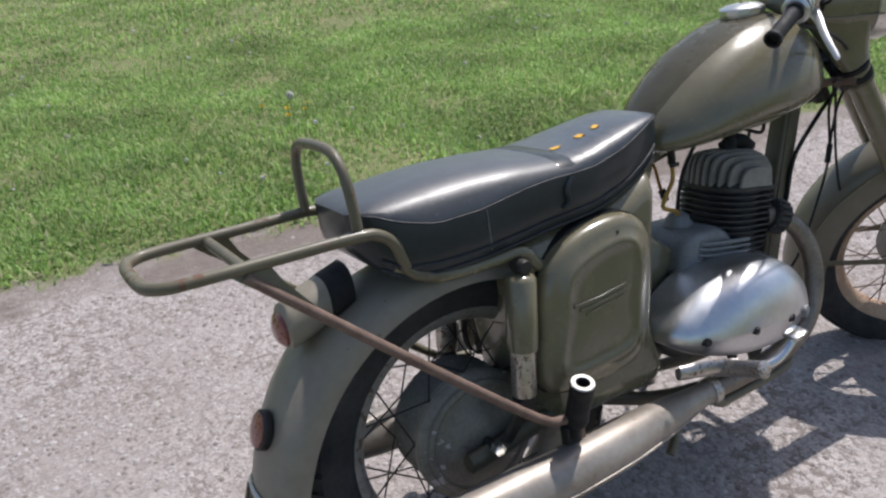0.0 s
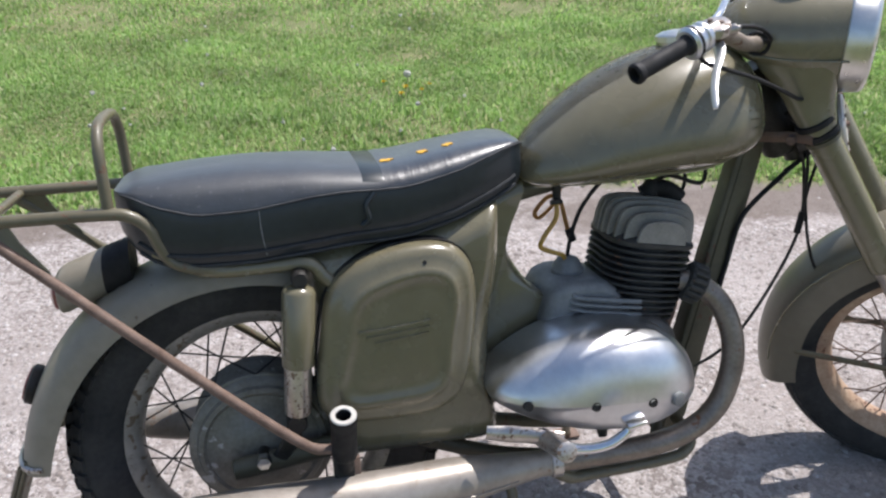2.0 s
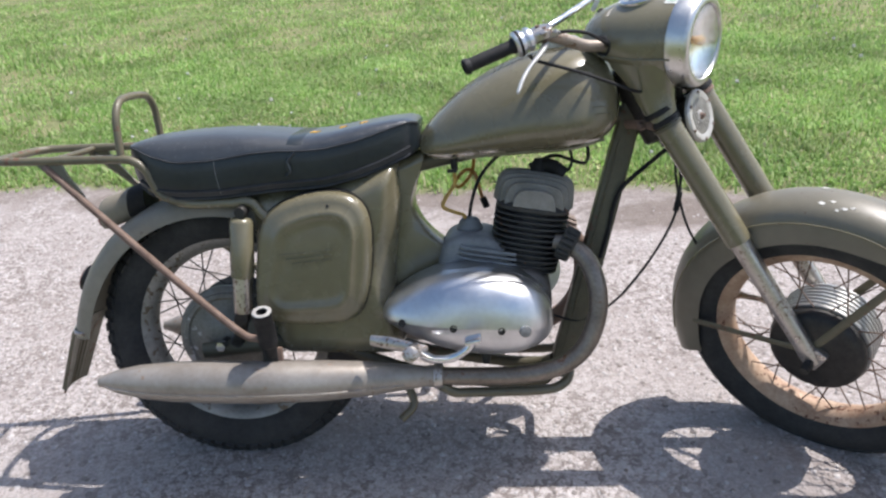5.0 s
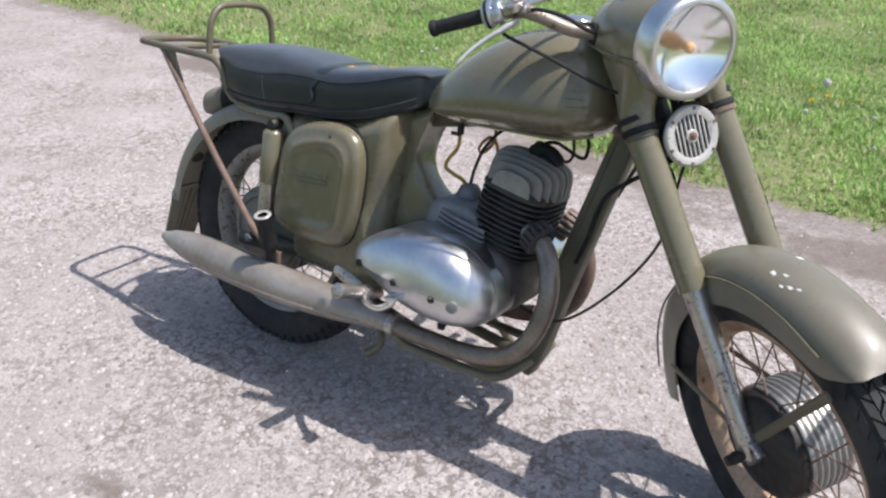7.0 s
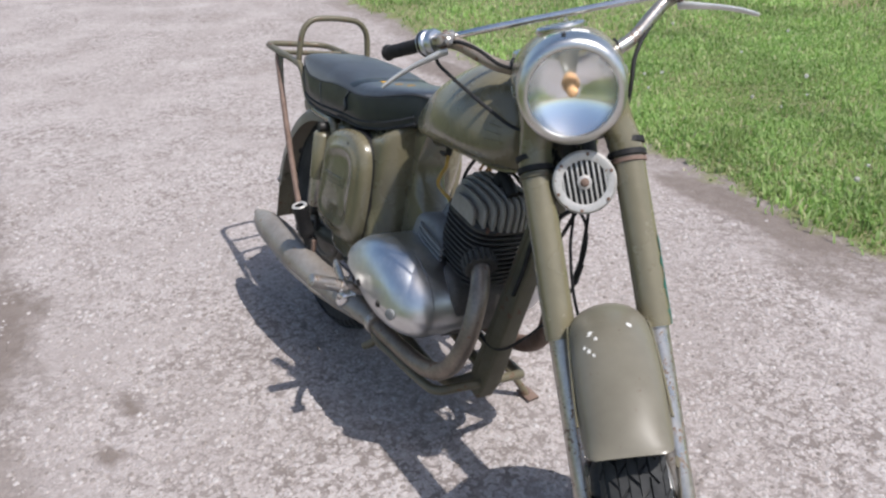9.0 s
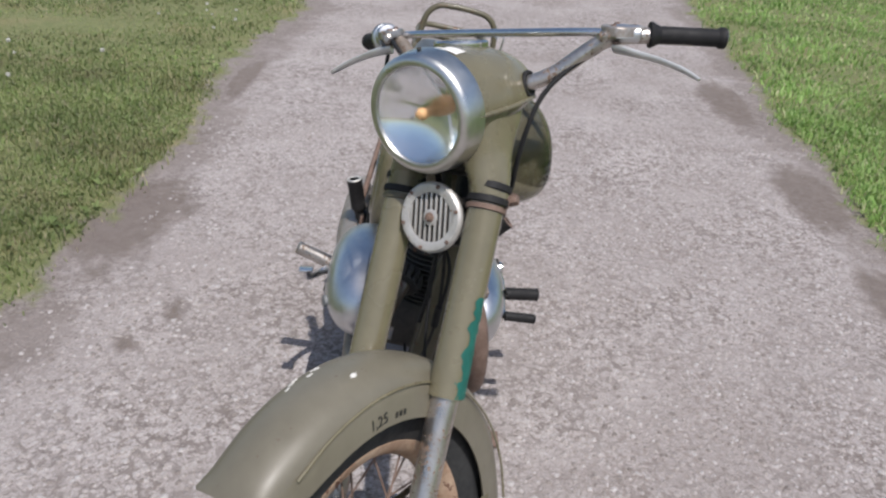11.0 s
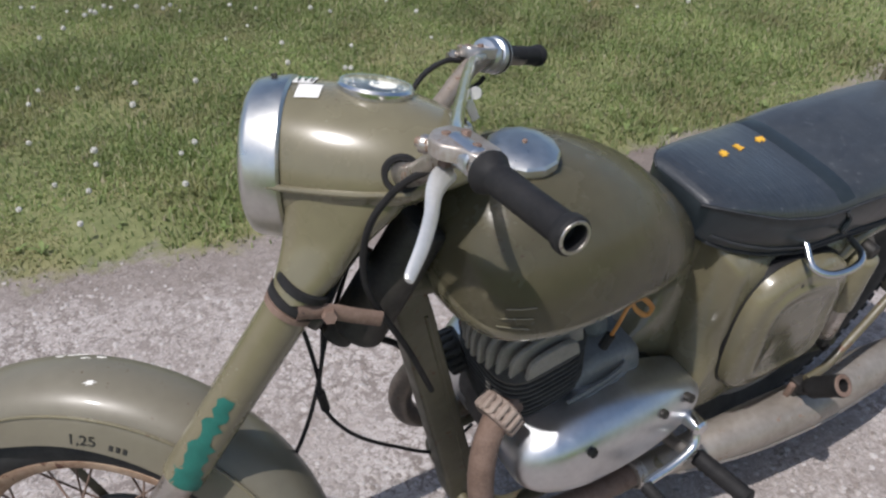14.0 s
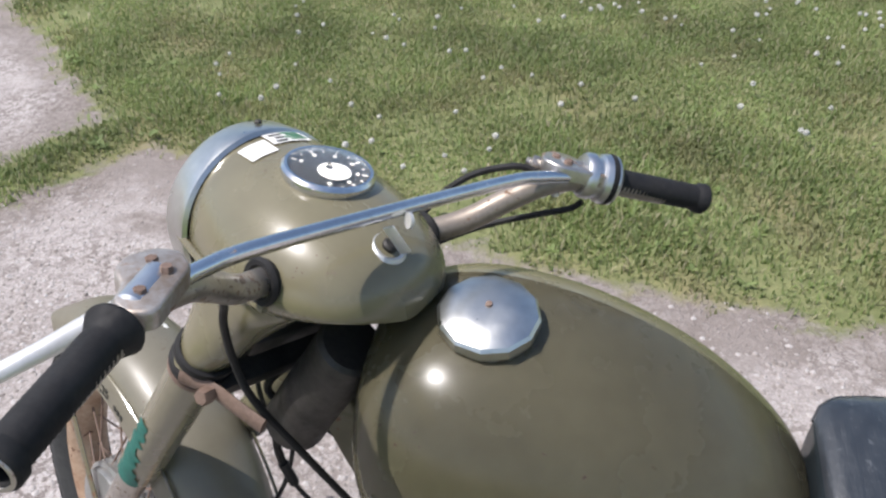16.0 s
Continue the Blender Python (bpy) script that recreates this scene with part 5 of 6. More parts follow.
for s in (-1, 1):
    a, b = Vector((0.837, s * 0.252, 1.019)), Vector((0.773, s * 0.345, 1.003))
    way = (b - a).normalized()
    L = (b - a).length
    g = [(0.011, 0), (0.0185, 0.0), (0.0195, 0.003), (0.0165, 0.009), (0.0145, 0.013)] + [(0.0136 - 0.0006 * (k % 2), 0.015 + k * (L - 0.027) / 40) for k in range(41)] + [(0.0158, L - 0.009), (0.0160, L - 0.002), (0.0145, L), (0.0105, L), (0.0098, L - 0.012), (0.002, L - 0.012)]
    part("grip", lathe(g, a, way, 22), RUBBER, bar, "ribbed black rubber grip", STEER)
    part("end_ring", lathe([(0.0105, L - 0.002), (0.0113, L + 0.001), (0.0135, L + 0.001), (0.0145, L - 0.002)], a, way, 24, False), CHROME_PITTED if s > 0 else RUBBER, bar, "", STEER)
    if s < 0:
        part("throttle_sleeve", lathe([(0.012, -0.030), (0.021, -0.028), (0.0235, -0.024), (0.0235, -0.018), (0.0205, -0.016), (0.0205, -0.011), (0.024, -0.009), (0.0255, -0.004), (0.0255, 0.005), (0.021, 0.009)], a, way, 28), ALLOY, bar, "ringed grey throttle housing", STEER)
        part("throttle_ring", lathe([(0.0256, -0.003), (0.0262, 0.0), (0.0256, 0.003)], a, way, 28, False), RUBBER, bar, "", STEER)
    # lever clamp and lever
    cast = plate(rounded([(-0.072, -0.006), (-0.058, -0.020), (-0.008, -0.022), (-0.001, -0.006), (-0.008, 0.008), (-0.026, 0.012), (-0.036, 0.024), (-0.054, 0.026), (-0.069, 0.012)], 0.006, 3), -0.003, 0.011, 0.003)
    ahead = Vector((0, 0, 1)).cross(way) * -s
    part("lever_clamp", cast, CLAMP if s > 0 else CHROME_PITTED, bar, "worn alloy lever clamp", STEER @ Matrix.Translation(a) @ Matrix((way, (0, 0, 1), ahead)).transposed().to_4x4())
    part("adjuster", lathe([(0.0055, -0.012), (0.0070, -0.010), (0.0070, 0.004), (0.0085, 0.006), (0.0085, 0.012), (0.0045, 0.014), (0.0045, 0.018)], a - way * 0.064 + ahead * 0.013 + Vector((0, 0, -0.004)), -way + ahead * 0.5, 14), CHROME_PITTED, bar, "cable adjuster barrel", STEER)
    part("clamp_band", lathe([(0.0112, -0.020), (0.0132, -0.018), (0.0132, 0.018), (0.0112, 0.020)], a - way * 0.034, way, 20, False), ALLOY if s > 0 else CHROME_PITTED, bar, "", STEER)
    bolt("clamp_screw", a - way * 0.024 + Vector((-0.004, 0, 0.0095)), (0, 0, 1), 0.0045, bar, RUST, 0.004, STEER)
    bolt("clamp_screw", a - way * 0.050 + Vector((0.008, 0, 0.0095)), (0, 0, 1), 0.0045, bar, RUST, 0.004, STEER)
    bolt("clamp_screw", a - way * 0.052 + Vector((-0.010, 0, 0.0095)), (0, 0, 1), 0.0045, bar, RUST, 0.005, STEER)
    p0 = a - way * 0.050 + Vector((0.022, 0, 0.002))
    part("lever", sweep([(0.871, s * 0.212, 1.004, 0.0100), (0.877, s * 0.230, 1.002, 0.0098), (0.880, s * 0.252, 0.997, 0.0080), (0.8795, s * 0.282, 0.989, 0.0068), (0.8830, s * 0.315, 0.978, 0.0062), (0.8890, s * 0.340, 0.967, 0.0052), (0.8900, s * 0.346, 0.964, 0.0036)], 0.008, 12, 6, flat=0.6), LEVER, bar, "bare aluminium hand lever", STEER)
    bolt("pivot", Vector((0.874, s * 0.216, 1.010)), (0, 0, 1), 0.006, bar, RUST, 0.005, STEER)


# ---- engine ----
engine = part("engine", shell(rounded([(0.43, 0.31), (0.40, 0.37), (0.47, 0.45), (0.60, 0.475), (0.74, 0.45), (0.755, 0.38), (0.735, 0.30), (0.60, 0.272), (0.5, 0.28)], 0.05, 5), 0.098, 0.02), GREASY, bike, "single-cylinder engine with egg-shaped alloy side covers", angle=60)


def egg_cover(s, x0, x1, zc, up, low, y0, depth, tilt, point, tuck, label):
    """A smooth egg, more or less pointed to the rear, its underside tucked in below a crease."""
    rings, n = [], 56
    for j in range(15):
        t = j / 14
        k = math.cos(t * math.pi / 2) ** 0.66 if j < 14 else 0.02
        y = y0 + depth * math.sin(t * math.pi / 2) ** 0.95
        ring = []
        for q in range(n):
            a = 2 * math.pi * q / n
            c, sn = math.cos(a), math.sin(a)
            L = (x1 - x0)
            xc = x0 + 0.60 * L
            x = math.copysign(abs(c) ** 0.88, c) * (0.40 * L if c > 0 else 0.60 * L)
            zz = math.copysign(abs(sn) ** 0.95, sn) * (up if sn > 0 else low) * (1.0 if c > 0 else (1 - point * abs(c) ** 1.8))
            inset = tuck * min(1.0, max(0.0, -sn) * 2.5) * math.sin(t * math.pi / 2)
            ring.append((xc + x * k, s * (y - inset * k), zc + zz * k + tilt * (x * k)))
        rings.append(ring)
    base = [[(p[0], s * 0.06, p[2]) for p in rings[0]]]
    return part("side_case", loft(base + rings), ALLOY, engine, label, angle=28)


right_case = egg_cover(-1, 0.380, 0.750, 0.368, 0.112, 0.079, 0.135, 0.085, -0.075, 0.42, 0.016, "polished egg-shaped clutch cover")
part("cover_rim", sweep([(0.39, -0.142, 0.378), (0.47, -0.142, 0.432), (0.55, -0.140, 0.468), (0.62, -0.138, 0.474), (0.69, -0.138, 0.452), (0.738, -0.138, 0.40), (0.738, -0.138, 0.34), (0.69, -0.138, 0.295), (0.60, -0.138, 0.288)], 0.004, 6, 5), ALLOY_CAST, engine, "joint line of the cover")
left_case = egg_cover(1, 0.385, 0.778, 0.405, 0.082, 0.098, 0.108, 0.062, 0.06, 0.18, 0.0, "polished long rounded generator cover")
# rim line and screw holes
def on_case(ob, s, x, z):
    """The place on a side cover's skin at x, z."""
    return Vector((x, s * max(s * v.co.y for v in ob.data.vertices if math.hypot(v.co.x - x, v.co.z - z) < 0.017), z))


for x, z in ((0.430, 0.381), (0.540, 0.372), (0.640, 0.364)):
    part("screw_hole", lathe([(0.0080, -0.012), (0.0080, 0.0012), (0.0062, 0.0018), (0.0055, 0.0)], on_case(right_case, -1, x, z), (0, -1, 0.15), 16), DARK_STEEL, engine)
for x, z in ((0.673, 0.455), (0.520, 0.450), (0.450, 0.440)):
    part("screw_hole", lathe([(0.0080, -0.012), (0.0080, 0.0012), (0.0062, 0.0018), (0.0055, 0.0)], on_case(left_case, 1, x, z), (0, 1, 0.5), 16), DARK_STEEL, engine)
part("badge", lathe([(0.0125, -0.01), (0.0125, 0.0015), (0.0110, 0.0022)], on_case(right_case, -1, 0.690, 0.360) + Vector((0, 0.001, 0)), (0.40, -1, -0.05), 24), ALLOY_CAST, engine, "small oval maker's badge")
# carburettor cover with slanting ribs
carb = part("carburettor_cover", shell(rounded([(0.495, 0.455), (0.515, 0.520), (0.545, 0.535), (0.62, 0.53), (0.655, 0.50), (0.66, 0.44), (0.58, 0.44)], 0.02, 4), 0.076, 0.02), ALLOY_CAST, engine, "grey cast cover behind the cylinder", angle=60)
for s in (-1, 1):
    for k in range(5):
        z = 0.452 + 0.0115 * k
        part("rib", sweep([(0.525 + 0.008 * k, s * 0.070, z + 0.018), (0.56, s * 0.082, z + 0.012), (0.61, s * 0.090, z + 0.004), (0.675, s * 0.092, z - 0.006)], 0.0036, 6, 3, flat=1.25), ALLOY_CAST, engine)
part("choke_cap", lathe([(0.030, 0.0), (0.030, 0.008), (0.026, 0.012), (0.024, 0.020), (0.018, 0.028), (0.006, 0.032)], (0.572, 0, 0.530), (0, 0, 1), 24), ALLOY_CAST, engine, "grey ribbed carburettor cap")
# cylinder: inclined stack of fins, then the sunburst head
CYL = Matrix.Translation((0.690, 0, 0.440)) @ Matrix.Rotation(radians(10), 4, "Y")
part("barrel", lathe([(0.070, 0.0), (0.070, 0.145)], (0.690, 0, 0.440), (math.sin(radians(10)), 0, math.cos(radians(10))), 28), IRON_FIN, engine)


def fin_outline(a, b, r):
    return rounded([(-a, -b), (a, -b), (a, b), (-a, b)], r, 5)


for k in range(11):
    h = 0.006 + 0.0125 * k
    a = 0.074 + 0.008 * min(1, k / 5)
    o = fin_outline(a, 0.074 + 0.009 * min(1, k / 5), 0.058)
    part("cooling_fin", loft([[CYL @ Vector((p[0], p[1], h + q)) for p in shrink(o, e)] for q, e in ((0, 0.001), (0.001, 0), (0.0028, 0), (0.0038, 0.001))]), IRON_FIN, engine)
part("cylinder_head", loft([[CYL @ Vector((p[0], p[1], h)) for p in fin_outline(a, b, 0.054)] for h, a, b in ((0.143, 0.081, 0.082), (0.150, 0.082, 0.083), (0.154, 0.078, 0.079), (0.168, 0.055, 0.06))]), IRON_FIN, engine)
for k in range(11):
    y = -0.078 + 0.0156 * k
    q = 1 - (abs(y) / 0.083) ** 2
    top, half = 0.186 + 0.038 * q ** 0.8, 0.032 + 0.054 * q ** 0.75
    arch = rounded([(-half - 0.004, 0.152), (half + 0.004, 0.152), (half, top - 0.012), (half * 0.55, top), (-half * 0.55, top), (-half, top - 0.012)], [0.002, 0.002, 0.032, 0.04, 0.04, 0.032], 6)
    part("head_fin", loft([[CYL @ Vector((p[0], y + d, p[1])) for p in shrink(arch, e)] for d, e in ((-0.0040, 0.0015), (-0.0026, 0), (0.0026, 0), (0.0040, 0.0015))]), HEAD_FIN, engine)
part("plug_boot", sweep([CYL @ Vector((-0.012, 0.004, 0.222)), CYL @ Vector((0.008, 0.0, 0.236)), CYL @ Vector((0.034, -0.004, 0.236)), CYL @ Vector((0.058, -0.006, 0.222))], 0.0165, 10, 4, flat=0.8), RUBBER, engine, "lumpy black rubber plug cover")
part("spark_plug", lathe([(0.011, 0.19), (0.011, 0.222), (0.016, 0.224), (0.016, 0.238), (0.010, 0.250), (0.004, 0.252)], (0.690, 0, 0.440), (math.sin(radians(10)), 0, math.cos(radians(10))), 14), RUBBER, engine, "black spark plug cap")
part("ignition_lead", sweep([CYL @ Vector((0, 0, 0.245)), CYL @ Vector((0.035, 0.0, 0.262)), (0.83, 0.0, 0.672), (0.84, 0.0, 0.70), (0.83, 0, 0.73)], 0.004, 8, 6), RUBBER, engine, "black ignition lead")
part("ignition_lead", sweep([CYL @ Vector((0.01, 0.01, 0.235)), (0.79, 0.01, 0.655), (0.805, 0.01, 0.675), (0.80, 0.01, 0.71)], 0.0035, 8, 6), RUBBER, engine, "black ignition lead")
part("drain_plug", lathe([(0.012, -0.02), (0.012, 0.012), (0.008, 0.03)], (0.60, -0.10, 0.275), (0, -0.2, -1), 10), DARK_STEEL, engine)


# ---- exhausts ----
def exhaust(s, material, label):
    pipe = part("exhaust_pipe", sweep([*(((0.760, s * 0.060, 0.512), (0.795, s * 0.070, 0.503), (0.830, s * 0.088, 0.470), (0.848, s * 0.105, 0.415), (0.846, s * 0.116, 0.355), (0.820, s * 0.124, 0.290), (0.770, s * 0.128, 0.248), (0.69, s * 0.132, 0.229)) if s < 0 else ((0.760, 0.060, 0.512), (0.792, 0.070, 0.503), (0.820, 0.088, 0.470), (0.832, 0.105, 0.420), (0.829, 0.116, 0.368), (0.806, 0.124, 0.310), (0.760, 0.128, 0.268), (0.69, 0.132, 0.242))), (0.58, s * 0.136, 0.228), (0.46, s * 0.140, 0.233)], 0.0205, 16, 6), material, bike, label)
    way = Vector((0.80, s * 0.22, -0.40)).normalized()
    c = Vector((0.788, s * 0.067, 0.506))
    for k in range(3):
        part("collar_fin", lathe([(0.022, -0.004), (0.033, -0.003), (0.034, 0.0), (0.033, 0.003), (0.022, 0.004)], c + way * (0.013 * (k - 1)), way, 18), COLLAR if s > 0 else IRON_FIN, pipe, "finned collar nut")
    part("collar_barrel", lathe([(0.022, -0.016), (0.030, -0.015), (0.030, 0.015), (0.022, 0.016)], c, way, 24), COLLAR if s > 0 else IRON_FIN, pipe)
    for k in range(16):
        a = 2 * math.pi * k / 16
        f = frame_of(c, way)
        part("collar_lug", block((0.011, 0.0095, 0.030), 0.004, f @ Matrix.Rotation(a, 4, "Z") @ pose(0.0325, 0, 0, 0, 0, 0)), COLLAR if s > 0 else IRON_FIN, pipe)
    y = lambda x: s * (0.140 + 0.040 * min(1, max(0, (0.49 - x) / 0.35)))
    z = lambda x: 0.233 + 0.027 * (0.49 - x)
    rows = [(0.505, 0.022), (0.50, 0.0245), (0.48, 0.0245), (0.47, 0.023), (0.42, 0.0285), (0.34, 0.0385), (0.24, 0.0455), (0.10, 0.0475), (0.0, 0.0475), (-0.10, 0.0445), (-0.17, 0.038), (-0.225, 0.027), (-0.25, 0.017), (-0.262, 0.013), (-0.268, 0.013)]
    rings = []
    for x, r in rows:
        rings.append([(x, y(x) + r * math.cos(q * 2 * math.pi / 28) * 0.97, z(x) + r * math.sin(q * 2 * math.pi / 28)) for q in range(28)])
    muf = part("silencer", loft(rings), MUFFLER, bike, "long tapered silencer, dusty worn chrome", angle=50)
    part("seam", sweep([(x, y(x) + s * r * 0.93, z(x) - 0.30 * r) for x, r in rows[4:13]], 0.0028, 6, 4), MUFFLER, muf)
    part("pipe_clamp", lathe([(0.0245, -0.01), (0.0275, -0.009), (0.0275, 0.009), (0.0245, 0.01)], (0.495, s * 0.140, 0.232), (1, 0, 0), 24, False), CHROME_PITTED, muf)
    part("hanger", block((0.04, 0.012, 0.05), 0.003, pose(0.135, s * 0.165, 0.295)), RUST, muf, "rusty hanger bracket")
    return pipe


exhaust(-1, EXHAUST, "browned exhaust pipe curving under the engine")
exhaust(1, RUST, "rusty exhaust pipe curving under the engine")

# ---- rear suspension, rack, tail ----
for s in (-1, 1):
    y = s * 0.130
    shock = part("shock_absorber", lathe([(0.020, 0.0), (0.0255, 0.004), (0.0262, 0.02), (0.0262, 0.126), (0.022, 0.133), (0.010, 0.138)], (0.073, y, 0.472), (0.10, 0, 1), 24), OLIVE, bike, "rear shock absorber, olive sleeve over bare steel")
    part("lower_sleeve", lathe([(0.012, -0.085), (0.0205, -0.082), (0.0218, -0.06), (0.0218, 0.0)], (0.073, y, 0.474), (0.10, 0, 1), 20), CHROME_PITTED, shock, "peeled chrome lower sleeve")
    part("eye", lathe([(0.011, -0.016), (0.0135, -0.012), (0.0135, 0.012), (0.011, 0.016)], (0.089, y, 0.620), (0, 1, 0), 18), DARK_STEEL, shock)
    part("eye", lathe([(0.014, -0.016), (0.017, -0.012), (0.017, 0.012), (0.014, 0.016)], (0.062, y, 0.378), (0, 1, 0), 18), DARK_STEEL, shock)
    part("lower_bracket", sweep([(0.062, y, 0.378), (0.05, s * 0.118, 0.34), (0.03, s * 0.108, 0.305)], 0.014, 8, 3, flat=0.5), DARK_STEEL, shock)

rack = part("luggage_rack", sweep([(-0.02, -0.106, 0.640), (-0.062, -0.108, 0.645), (-0.096, -0.106, 0.660), (-0.109, -0.109, 0.686), (-0.120, -0.112, 0.716), (-0.142, -0.113, 0.735), (-0.175, -0.112, 0.742), (-0.30, -0.108, 0.744), (-0.425, -0.104, 0.746), (-0.462, -0.090, 0.746), (-0.478, -0.055, 0.746), (-0.478, 0.055, 0.746), (-0.462, 0.090, 0.746), (-0.425, 0.104, 0.746), (-0.30, 0.108, 0.744), (-0.175, 0.112, 0.742), (-0.142, 0.113, 0.735), (-0.120, 0.112, 0.716), (-0.109, 0.109, 0.686), (-0.096, 0.106, 0.660), (-0.062, 0.108, 0.645), (-0.02, 0.106, 0.640)], 0.0095, 12, 5), OLIVE_WORN, bike, "tubular luggage rack with worn olive paint")
part("hoop", sweep([(-0.172, -0.108, 0.745), (-0.173, -0.106, 0.794), (-0.174, -0.098, 0.835), (-0.175, -0.072, 0.862), (-0.175, -0.03, 0.869), (-0.175, 0.03, 0.869), (-0.175, 0.072, 0.862), (-0.174, 0.098, 0.835), (-0.173, 0.106, 0.794), (-0.172, 0.108, 0.745)], 0.0085, 12, 5), OLIVE_WORN, rack, "upright grab hoop")
part("cross_tube", sweep([(-0.345, -0.107, 0.741), (-0.345, 0.107, 0.741)], 0.009, 12, 1, flat=0.8), OLIVE_WORN, rack)
part("grab_handle", sweep([(0.275, 0.118, 0.690), (0.285, 0.150, 0.672), (0.262, 0.172, 0.665), (0.215, 0.178, 0.668), (0.185, 0.165, 0.672), (0.165, 0.128, 0.668)], 0.006, 10, 6), CHROME, bike, "curved chrome grab handle under the seat")
for s in (-1, 1):
    part("strut", sweep([(-0.348, s * 0.107, 0.732), (-0.32, s * 0.113, 0.705), (-0.10, s * 0.150, 0.505), (0.06, s * 0.172, 0.365), (0.105, s * 0.176, 0.345), (0.135, s * 0.176, 0.340)], 0.0085, 10, 4), RUST if s < 0 else OLIVE_WORN, rack, "rust-brown diagonal strut")
    part("gusset", loft([[(x, s * (y + q), z) for x, y, z in ((-0.372, 0.1065, 0.740), (-0.312, 0.1070, 0.741), (-0.298, 0.1110, 0.712), (-0.262, 0.1190, 0.664), (-0.310, 0.1130, 0.694), (-0.345, 0.1075, 0.716))] for q in (-0.004, 0.003)]), OLIVE_WORN, rack, "welded plate between rack and strut")
# tail lamp: a housing on the crown with a cream lens, and a red reflector low down
def lamp_ring(d, w, h, n=28):
    """A ring across the tail lamp, d behind its base; the lamp points back and down."""
    return [(-0.188 - d, w * math.copysign(abs(math.cos(a)) ** 0.8, math.cos(a)), 0.634 - 0.36 * d + h * math.copysign(abs(math.sin(a)) ** 0.8, math.sin(a))) for a in (2 * math.pi * k / n for k in range(n))]


part("tail_lamp", loft([lamp_ring(*r) for r in ((0.016, 0.038, 0.035), (0.024, 0.0410, 0.0375), (0.085, 0.0415, 0.0370), (0.094, 0.039, 0.0345), (0.097, 0.034, 0.030))]), OLIVE_DUSTY, rear_guard, "dusty cream painted tail lamp shell")
part("lamp_collar", loft([lamp_ring(*r) for r in ((-0.02, 0.041, 0.036), (0.012, 0.0425, 0.0375), (0.021, 0.0420, 0.0375), (0.024, 0.039, 0.036))]), RUBBER, rear_guard, "black rubber collar of the tail lamp")
part("tail_lens", loft([lamp_ring(*r) for r in ((0.092, 0.033, 0.028), (0.102, 0.031, 0.026), (0.108, 0.020, 0.016), (0.1095, 0.004, 0.004))]), RED_LENS, rear_guard, "faded red tail lens")
part("reflector_back", lathe([(0.030, -0.004), (0.033, 0.0), (0.033, 0.010), (0.029, 0.013)], on_guard(REAR_ARCH, 0.378, 157, 0), (math.cos(radians(157)), 0, math.sin(radians(157))), 24), DARK_STEEL, rear_guard)
part("reflector", lathe([(0.029, 0.010), (0.028, 0.015), (0.015, 0.018), (0.002, 0.0185)], on_guard(REAR_ARCH, 0.378, 157, 0), (math.cos(radians(157)), 0, math.sin(radians(157))), 24), RED_LENS, rear_guard, "dull red round reflector")
# ribbed flap at the guard's tail
flap_m = Matrix.Translation(on_guard(REAR_ARCH, 0.378, 175, 0)) @ Matrix.Rotation(radians(22), 4, "Y")
flap = part("mud_flap", loft([[flap_m @ Vector((x, y * (1 - 0.25 * t), -0.17 * t)) for x, y in ((0.002, -0.072), (-0.004, -0.04), (-0.007, 0), (-0.004, 0.04), (0.002, 0.072), (0.006, 0.072), (0.0, 0.04), (-0.003, 0), (0.0, -0.04), (0.006, -0.072))] for t in (-0.1, 0.33, 0.66, 1)]), OLIVE_WORN, rear_guard, "ribbed flap below the guard")
for k in range(7):
    y = -0.06 + 0.02 * k
    part("rib", sweep([flap_m @ Vector((-0.004 + 0.00002 * abs(k - 3), y, 0.0)), flap_m @ Vector((-0.004, y * 0.76, -0.165))], 0.0045, 6, 1), OLIVE_WORN, rear_guard)
part("tail_band", sweep([on_guard(REAR_ARCH, 0.331 + 0.056 * math.cos(q * math.pi / 2) ** 0.55, 174, 0.0865 * math.sin(q * math.pi / 2)) for q in (-0.96, -0.8, -0.5, -0.2, 0, 0.2, 0.5, 0.8, 0.96)], 0.005, 6, 3), CHROME_PITTED, rear_guard, "bare metal edge of the guard")

# ---- pegs, pedals, stands ----
for s in (-1, 1):
    base, end = Vector((0.130, s * 0.168, 0.300)), (Vector((0.132, -0.207, 0.417)) if s < 0 else Vector((0.130, 0.235, 0.385)))
    way = (end - base).normalized()
    L = (end - base).length
    peg = part("passenger_peg", lathe([(0.010, 0.0), (0.014, 0.004), (0.014, 0.03), (0.0195, 0.034), (0.0215, 0.04), (0.0205, 0.05), (0.0205, L - 0.01), (0.022, L - 0.006), (0.0215, L), (0.0120, L), (0.0115, L - 0.03), (0.002, L - 0.03)], base, way, 20), RUBBER, bike, "folded-up rubber passenger peg with an open worn end")
    part("peg_rim", lathe([(0.0120, L + 0.0005), (0.0130, L + 0.0018), (0.0195, L + 0.0018), (0.021, L)], base, way, 24, False), HORN_GREY if s < 0 else RUST, peg, "worn end ring")
    part("peg_bracket", block((0.034, 0.022, 0.05), 0.005, pose(0.128, s * 0.165, 0.300)), DARK_STEEL, peg)
